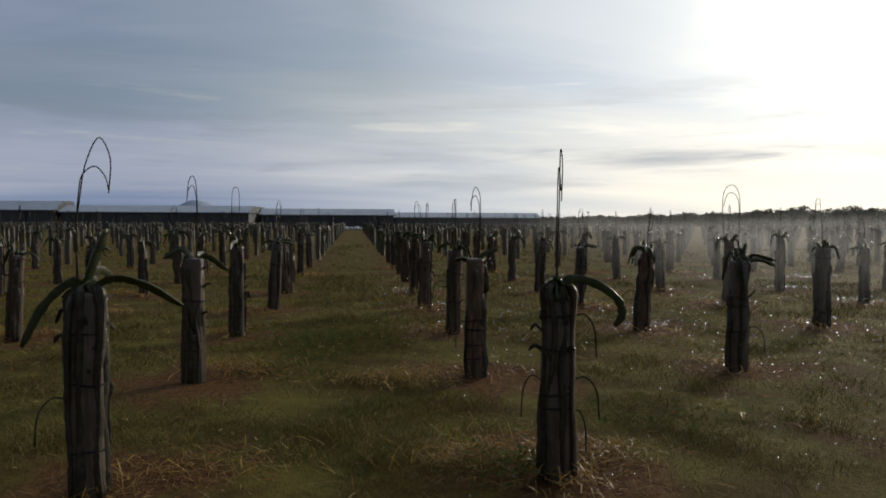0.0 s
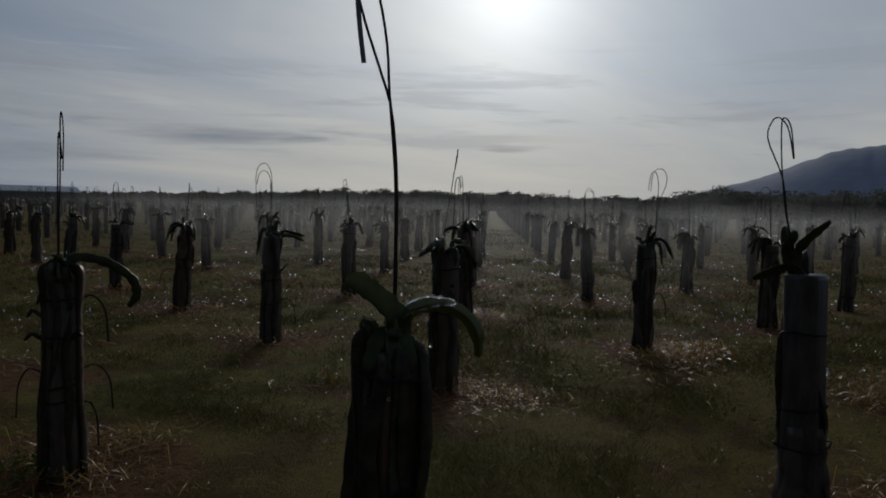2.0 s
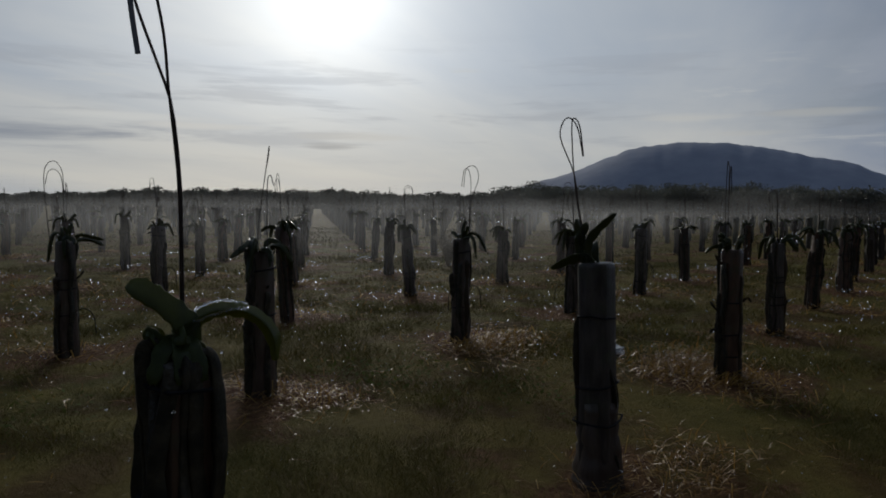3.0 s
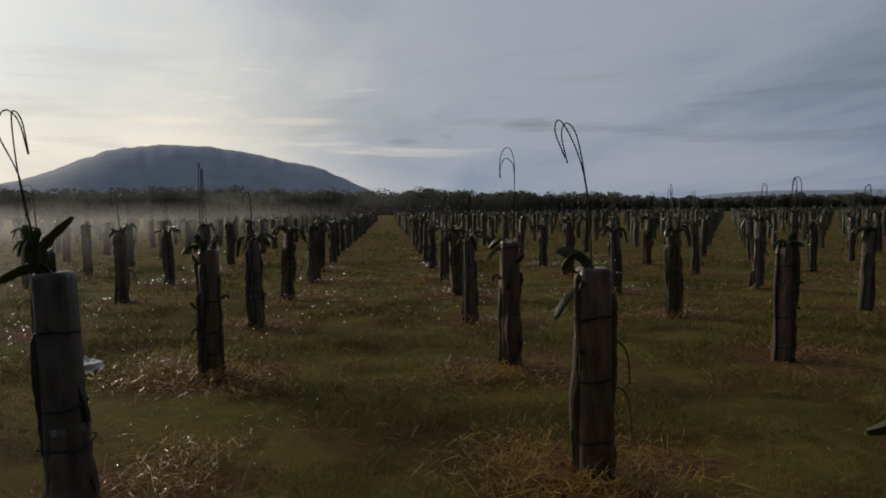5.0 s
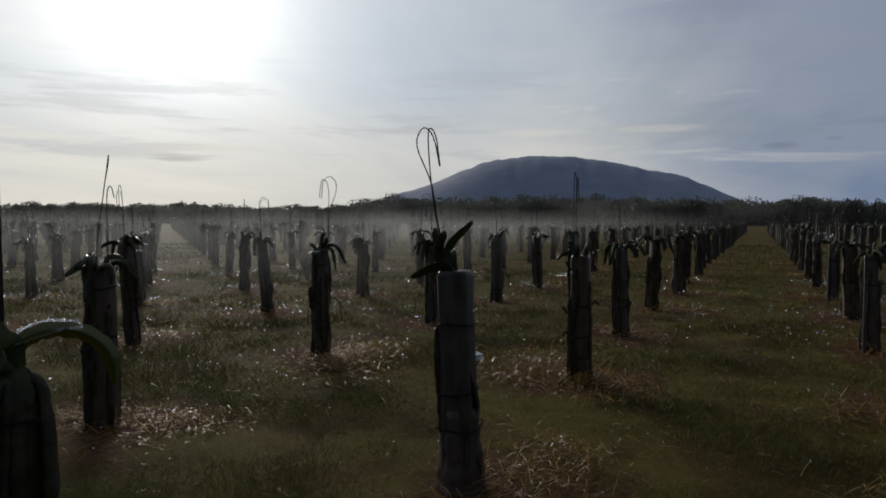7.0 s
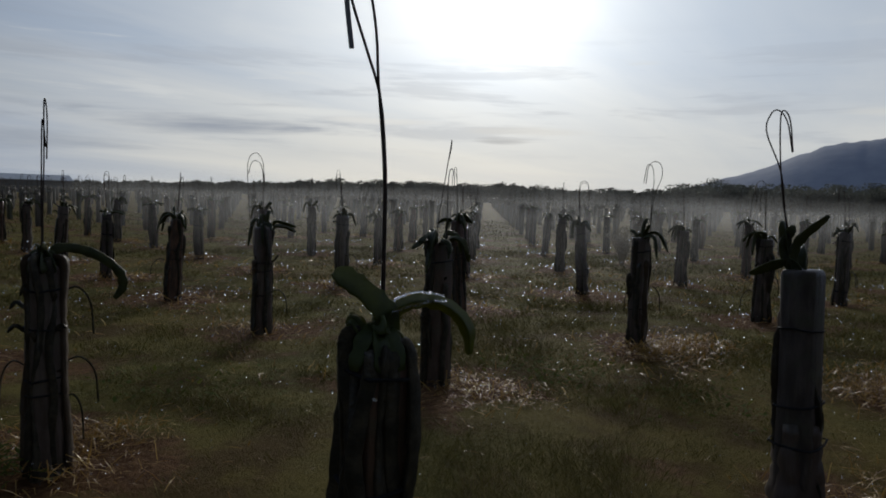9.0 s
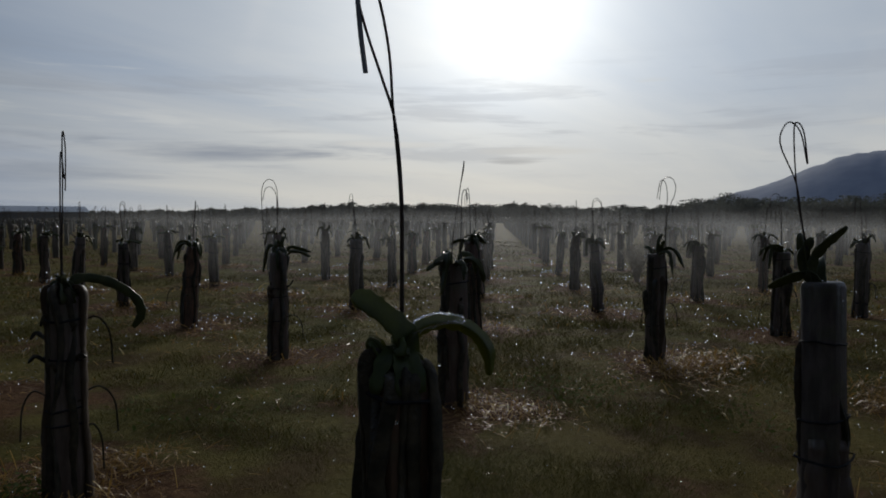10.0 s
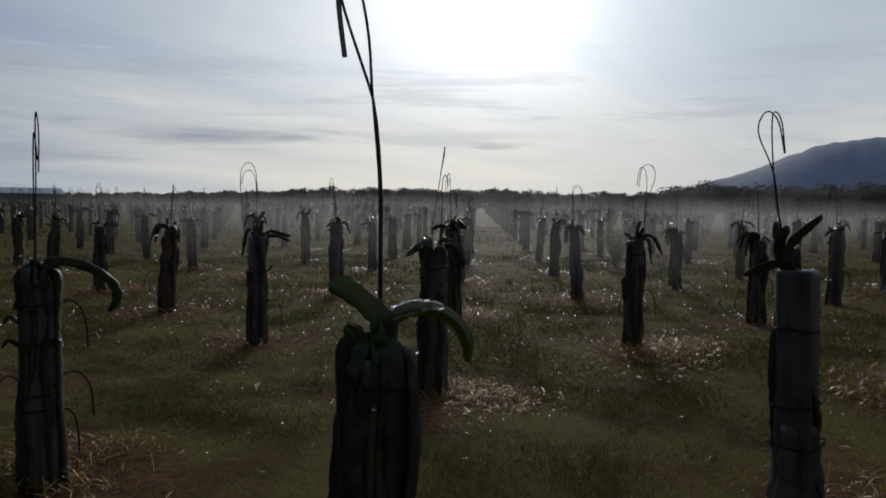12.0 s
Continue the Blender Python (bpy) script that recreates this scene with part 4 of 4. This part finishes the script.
hill("backdrop_mountain", "broad wooded mountain with a flat rounded top, blue-grey with painted haze", HAZED_HILL, [(56, 0), (59, 32), (61.3, 67), (63.9, 102), (65.7, 127), (67.5, 165), (69.2, 198), (71, 218), (73.3, 229), (76.4, 224), (78.5, 212), (80, 197), (82.5, 167), (84.8, 149), (86.5, 110), (88, 77), (90, 30), (92, 0)], 2500, 900, (54, 96))
hill("backdrop_hills", "low hills on the horizon, pale blue with painted haze", HAZED_FARHILL, [(118, 38, 6, 2.0), (128, 36, 7, 2.0)], 3600, 500, (98, 140), -90)
hill("backdrop_knoll", "small flat-topped hill on the horizon, blue with painted haze", HAZED_FARHILL, [(-11.9, 42, 1.4, 2.4), (-11.0, 50, 6.0, 2.0), (-24, 30, 8, 2)], 3400, 400, (-50, 16), -20)


def box(geo, x0, x1, y0, y1, z0, z1):
    return geo.add([(x, y, z) for z in (z0, z1) for x, y in ((x0, y0), (x1, y0), (x1, y1), (x0, y1))], [(3, 2, 1, 0), (4, 5, 6, 7), (0, 1, 5, 4), (1, 2, 6, 5), (2, 3, 7, 6), (3, 0, 4, 7)])


def shade_house(x0, x1, y0, deep, eave, top, label):
    root = thing("shade_house", label, "shade house", "shade houses beyond the field")
    root.matrix_basis = pose(x0, y0, 0)
    wide = x1 - x0
    part("wall", box(Geo(), 0, wide, 0, 0.1, 0, eave - 0.02), NETTING, root, "dark netting wall")
    part("wall", box(Geo(), 0, 0.1, 0.1, deep, 0, eave - 0.02), NETTING, root, "dark netting wall")
    part("wall", box(Geo(), wide - 0.1, wide, 0.1, deep, 0, eave - 0.02), NETTING, root, "dark netting wall")
    part("wall", box(Geo(), 0.1, wide - 0.1, deep - 0.1, deep, 0, eave - 0.02), NETTING, root, "dark netting wall")
    roof = Geo()
    o = 0.3
    fold = 3.0
    roof.add([(-o, -o, eave), (wide + o, -o, eave), (wide + o, fold, top), (-o, fold, top), (wide + o, deep + o, top), (-o, deep + o, top), (-o, -o, eave - 0.12), (wide + o, -o, eave - 0.12), (wide + o, deep + o, eave - 0.12), (-o, deep + o, eave - 0.12)],
        [(0, 1, 2, 3), (3, 2, 4, 5), (6, 7, 1, 0), (8, 9, 5, 4), (9, 8, 7, 6)])
    for x in (-o + 0.02, wide + o - 0.02):
        part("gable", Geo().add([(x, -o, eave - 0.12), (x, deep + o, eave - 0.12), (x, deep + o, top - 0.01), (x, fold, top - 0.01), (x, -o, eave)], [(0, 1, 2, 3, 4)]), NETTING, root, "dark netting gable end")
    part("roof", roof, ROOF, root, "pale grey netting roof")
    for k in range(int(wide / 4) + 1):
        part("pole", box(Geo(), k * 4.0 - 0.06, k * 4.0 + 0.06, -0.12, -0.01, -0.1, eave - 0.13), REBAR, root)
    return root


shade_house(-112, -44, 112, 7, 3.0, 4.4, "long dark-netted shade house with a pale roof")
shade_house(-43.3, -15.2, 112.8, 18, 2.75, 3.8, "dark-netted shade house with a pale grey roof")
shade_house(-14.4, 8.2, 122, 18, 2.5, 3.55, "dark-netted shade house with a pale roof beyond the lane")
shade_house(9.2, 38, 136, 20, 2.2, 3.15, "low distant shade house with a pale grey roof")


# ---- spray and water ----
def water_material():
    m, g = material("water_drops")
    values = {"Base Color": (0.95, 0.97, 1.0, 1), "Roughness": 0.09, "IOR": 1.33, "Transmission Weight": 1.0}
    g.node("ShaderNodeOutputMaterial", {"Surface": g.node("ShaderNodeBsdfPrincipled", values).outputs[0]})
    return m


def spray_haze_material(name, least, most):
    """See-through white sheet for spray haze: thinnest at the ground and at the upper edge, in drifting swathes."""
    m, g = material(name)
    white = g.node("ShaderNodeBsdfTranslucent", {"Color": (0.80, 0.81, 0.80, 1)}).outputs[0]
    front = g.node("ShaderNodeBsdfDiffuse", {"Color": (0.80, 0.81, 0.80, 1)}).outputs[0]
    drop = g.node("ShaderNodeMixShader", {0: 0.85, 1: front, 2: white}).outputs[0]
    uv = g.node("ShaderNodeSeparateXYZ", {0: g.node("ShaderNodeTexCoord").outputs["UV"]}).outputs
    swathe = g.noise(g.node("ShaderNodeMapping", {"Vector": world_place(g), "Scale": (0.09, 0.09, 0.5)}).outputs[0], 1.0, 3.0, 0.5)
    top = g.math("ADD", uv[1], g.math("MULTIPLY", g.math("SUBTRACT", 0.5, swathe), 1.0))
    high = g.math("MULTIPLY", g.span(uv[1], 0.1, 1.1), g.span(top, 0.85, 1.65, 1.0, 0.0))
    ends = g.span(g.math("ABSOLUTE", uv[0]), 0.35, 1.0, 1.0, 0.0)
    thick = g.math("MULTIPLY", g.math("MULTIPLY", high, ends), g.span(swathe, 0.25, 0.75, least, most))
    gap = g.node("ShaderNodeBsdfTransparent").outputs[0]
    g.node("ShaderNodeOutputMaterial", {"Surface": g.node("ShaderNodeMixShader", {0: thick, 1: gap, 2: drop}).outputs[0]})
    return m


WATER = water_material()
SPRAY = {"thin": spray_haze_material("thin_spray_haze", 0.015, 0.085), "mid": spray_haze_material("drifting_spray_haze", 0.03, 0.13), "thick": spray_haze_material("thick_spray_haze", 0.045, 0.20)}


def spray_haze_sheet(away, half, bearing, rise, dense):
    """A long wavy sheet across the rows that stands in for the haze of irrigation spray."""
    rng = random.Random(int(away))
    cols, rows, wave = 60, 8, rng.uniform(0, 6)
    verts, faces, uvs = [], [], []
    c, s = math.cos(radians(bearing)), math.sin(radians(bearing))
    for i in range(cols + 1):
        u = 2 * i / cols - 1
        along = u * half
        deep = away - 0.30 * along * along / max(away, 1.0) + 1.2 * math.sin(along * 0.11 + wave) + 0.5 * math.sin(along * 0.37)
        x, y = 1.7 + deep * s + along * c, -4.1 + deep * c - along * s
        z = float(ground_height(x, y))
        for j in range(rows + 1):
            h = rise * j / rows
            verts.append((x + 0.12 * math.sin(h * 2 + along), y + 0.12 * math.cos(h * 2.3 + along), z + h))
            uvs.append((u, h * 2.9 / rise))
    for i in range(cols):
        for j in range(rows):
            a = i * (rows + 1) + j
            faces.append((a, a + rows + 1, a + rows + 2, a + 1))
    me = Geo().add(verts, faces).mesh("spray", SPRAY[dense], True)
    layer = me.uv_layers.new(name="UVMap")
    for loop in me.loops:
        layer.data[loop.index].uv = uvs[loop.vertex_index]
    return tagged(new("spray", me), "see-through sheet that lays the pale haze of irrigation spray over the rows", "spray", kind="stuff")


# The last, tallest sheet also lays haze over the woods behind.
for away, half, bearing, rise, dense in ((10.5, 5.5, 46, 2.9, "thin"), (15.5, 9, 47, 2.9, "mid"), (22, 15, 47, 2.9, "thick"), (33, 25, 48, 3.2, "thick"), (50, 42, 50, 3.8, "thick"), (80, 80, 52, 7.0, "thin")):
    spray_haze_sheet(away, half, bearing, rise, dense)


def build_drops():
    """Beads of water on the mulch and grass near the path; those on stem rims and post tops stand in for wet glints."""
    rng = np.random.default_rng(10)
    spots = []
    for i in range(1, 8):
        for j in range(-3, 6):
            n = int(rng.uniform(12, 52))
            r, a = np.abs(rng.normal(0.25, 0.35, n)) + 0.1, rng.uniform(0, 6.28, n)
            spots.append(np.c_[i * PITCH + r * np.cos(a), j * PITCH + r * np.sin(a)])
    n = 1200
    a, r = np.radians(rng.uniform(5, 105, n)), np.sqrt(rng.uniform(9, 150, n))
    spots.append(np.c_[1.7 + r * np.sin(a), -4.1 + r * np.cos(a)])
    p = np.concatenate(spots)
    p = np.c_[p, surface_height(p[:, 0], p[:, 1]) + rng.uniform(0.05, 0.13, len(p))]
    edge = smooth_path(arc(125.5, (0.0, 1.222), (-0.05, 1.255), (-0.1, 1.30)), 7)
    # Two dense rows of beads draw the glint lines along the arching stem's rims.
    upper = smooth_path(arc(125.5, (0.03, 1.255), (0.06, 1.275), (0.105, 1.285), (0.16, 1.275)), 110)
    lower = smooth_path(arc(125.5, (0.035, 1.236), (0.074, 1.25), (0.115, 1.262), (0.16, 1.268)), 110)
    across = Vector((math.sin(radians(35.5)), math.cos(radians(35.5)), 0))
    crown = edge + [q + across * 0.004 for q in upper] + [q - across * 0.023 for q in lower]
    beads = np.array([(2.748 + q.x, -2.680 + q.y, q.z * 0.96) for q in crown])
    # Beads added on the post tops for the glints of wet crowns.
    tops = np.concatenate([np.c_[x + rng.normal(0, 0.065, 24), y + rng.normal(0, 0.065, 24), rng.uniform(1.05, 1.18, 24)] for x, y in ((2.62, -0.02), (5.40, 0.08), (8.07, 0.02), (8.1, -2.7), (5.325, -2.637), (5.29, 2.72), (0.03, 0), (8.11, -5.34), (5.44, -5.33), (2.6, 2.7), (8.1, 2.7), (10.8, 0.0), (10.8, -2.7), (0.01, 2.7), (8.1, 5.4), (5.4, 5.4))])
    grid = np.array([(i * PITCH, row_y(j)) for i in range(-4, 12) for j in range(-4, 12)])
    grid = np.repeat(grid, 7, 0)
    tops = np.concatenate([tops, np.c_[grid + rng.normal(0, 0.06, grid.shape), ground_height(grid[:, 0], grid[:, 1]) + rng.uniform(1.0, 1.16, len(grid))]])
    swell = np.concatenate([np.full(len(p), 1.35), np.full(len(beads), 0.62), np.full(len(tops), 1.0)])
    p = np.concatenate([p, beads + rng.normal(0, 0.0014, beads.shape), tops])
    ball = bmesh.new()
    bmesh.ops.create_icosphere(ball, subdivisions=1, radius=1.0)
    base = np.array([v.co[:] for v in ball.verts])
    tris = [tuple(v.index for v in f.verts) for f in ball.faces]
    ball.free()
    d = np.linalg.norm(p[:, :2] - (1.7, -4.1), axis=1)
    # Sizes grow with distance so that far glints still show.
    size = rng.uniform(0.0025, 0.0056, len(p)) * np.clip(d / 6, 0.9, 2.6) * swell
    v = base[None] * size[:, None, None] + p[:, None]
    faces = [tuple(i + k * len(base) for i in t) for k in range(len(p)) for t in tris]
    ob = loose("water_drops", v, faces, WATER, "glinting drops of water on straw and grass, added on crowns for wet glints", "water drops")
    ob.data.polygons.foreach_set("use_smooth", [True] * len(ob.data.polygons))


build_drops()


# ---- weeds and litter ----
def build_weeds():
    """Low broad-leaved weeds in a few green patches."""
    rng = np.random.default_rng(12)
    rows = []
    for cx, cy, spread, n in ((1.2, 4.9, 0.55, 2400), (1.0, 3.4, 0.4, 500), (2.36, 0.1, 0.16, 420), (6.4, -0.3, 0.3, 420), (3.9, 0.9, 0.35, 260), (6.6, -1.6, 0.3, 220), (4.3, -3.9, 0.35, 260)):
        rows.append(np.c_[rng.normal(cx, spread, n), rng.normal(cy, spread, n)])
    p = np.concatenate(rows)
    n = len(p)
    z = surface_height(p[:, 0], p[:, 1]) + rng.uniform(0.02, 0.13, n)
    c = np.c_[p, z]
    a, size = rng.uniform(0, 6.28, n), rng.uniform(0.012, 0.032, n)
    along = np.c_[np.cos(a), np.sin(a), rng.normal(0.1, 0.35, n)] * size[:, None]
    side = np.c_[-np.sin(a), np.cos(a), rng.normal(0, 0.25, n)] * size[:, None] * 0.45
    v = np.stack([c - along, c + side, c + along, c - side], 1)
    loose("weeds", v, [(4 * k, 4 * k + 1, 4 * k + 2, 4 * k + 3) for k in range(n)], WEED, "low green broad-leaved weeds in the grass", "weeds")


build_weeds()


def plastic_scrap(x, y):
    """A crumpled clear-white plastic bag lying in the straw."""
    geo, rows, cols = Geo(), 12, 16
    verts = []
    for i in range(rows + 1):
        for j in range(cols):
            a, t = 2 * math.pi * j / cols, i / rows * math.pi / 2
            crease = 1 + 0.35 * noise.noise((3 * math.cos(a), 3 * math.sin(a), t * 3)) + 0.18 * noise.noise((9 * math.cos(a), 9 * math.sin(a), t * 9))
            r = 0.21 * math.cos(t) * crease
            verts.append((r * math.cos(a) * 1.25, r * math.sin(a), 0.13 * math.sin(t) * crease))
    faces = [(i * cols + j, i * cols + (j + 1) % cols, (i + 1) * cols + (j + 1) % cols, (i + 1) * cols + j) for i in range(rows) for j in range(cols)]
    ob = new("plastic_bag", geo.add(verts, faces).mesh("plastic_bag", PLASTIC))
    ob.matrix_basis = pose(x, y, float(surface_height(x, y)) - 0.01, 0, 0, 40)
    return tagged(ob, "crumpled whitish plastic bag lying on the wet straw", "plastic bag")


PLASTIC = plain_material("white_plastic_film", (0.26, 0.26, 0.25), (0.46, 0.46, 0.44), 0.3, 12)
plastic_scrap(8.5, -1.42)


def sack(x, y, turn, size):
    geo, rows, cols = Geo(), 8, 12
    verts = []
    for i in range(rows + 1):
        t = -math.pi / 2 + math.pi * i / rows
        for j in range(cols):
            a = 2 * math.pi * j / cols
            c = math.copysign(abs(math.cos(t)) ** 0.6, math.cos(t))
            lump = 1 + 0.1 * noise.noise((2 * math.cos(a) + x, 2 * math.sin(a), t))
            verts.append((0.5 * size * c * math.cos(a) * lump, 0.32 * size * c * math.sin(a) * lump, 0.3 * size * (1 + math.sin(t))))
    faces = [(i * cols + j, i * cols + (j + 1) % cols, (i + 1) * cols + (j + 1) % cols, (i + 1) * cols + j) for i in range(rows) for j in range(cols)]
    ob = new("sack", geo.add(verts, faces).mesh("sack", SACKING, True))
    ob.matrix_basis = pose(x, y, float(ground_height(x, y)) - 0.02, 0, 0, turn)
    return tagged(ob, "pale full sack standing at the end of the lane", "sack", "sacks at the end of the lane")


SACKING = plain_material("pale_woven_sack", (0.5, 0.5, 0.48), (0.7, 0.7, 0.68), 0.8, 5)
for sx, turn, size in ((0.3, 10, 1.0), (1.15, -20, 0.9), (2.0, 35, 1.05), (2.7, 5, 0.85)):
    sack(sx - 0.2, 108.6, turn, size)


def dry_shrub(x, y, high):
    """A round tuft of fine dry twigs among the rows."""
    rng = random.Random(21)
    root = thing("dry_shrub", "pale round tuft of fine dry twigs between the rows", "shrub")
    root.matrix_basis = pose(x, y, float(surface_height(x, y)))
    stems, twigs = Geo(), Geo()
    for _ in range(46):
        a, lean = rng.uniform(0, 6.28), rng.uniform(0.05, 0.55)
        top = high * rng.uniform(0.65, 1.0) * math.cos(lean)
        out = high * math.sin(lean)
        path = smooth_path([(0.04 * math.cos(a), 0.04 * math.sin(a), -0.03), (0.35 * out * math.cos(a), 0.35 * out * math.sin(a), top * 0.5), (out * math.cos(a + 0.2), out * math.sin(a + 0.2), top)], 6)
        sweep(stems, path, round_ring(0.004, 3), False)
        for q in path[2:]:
            for _ in range(5):
                b, c = rng.uniform(0, 6.28), rng.uniform(0.06, 0.16)
                end = q + Vector((c * math.cos(b), c * math.sin(b), rng.uniform(0.0, 0.14)))
                sweep(twigs, [q, (q + end) / 2 + Vector((0, 0, 0.01)), end], round_ring(0.0025, 3), False)
    part("stems", stems, DRY, root, "thin dry stems")
    part("twigs", twigs, DRY, root, "fine pale dry twigs")
    return root


DRY = plain_material("dry_twigs", (0.16, 0.12, 0.07), (0.30, 0.24, 0.15), 0.6, 20)
dry_shrub(16.0, 5.6, 0.85)
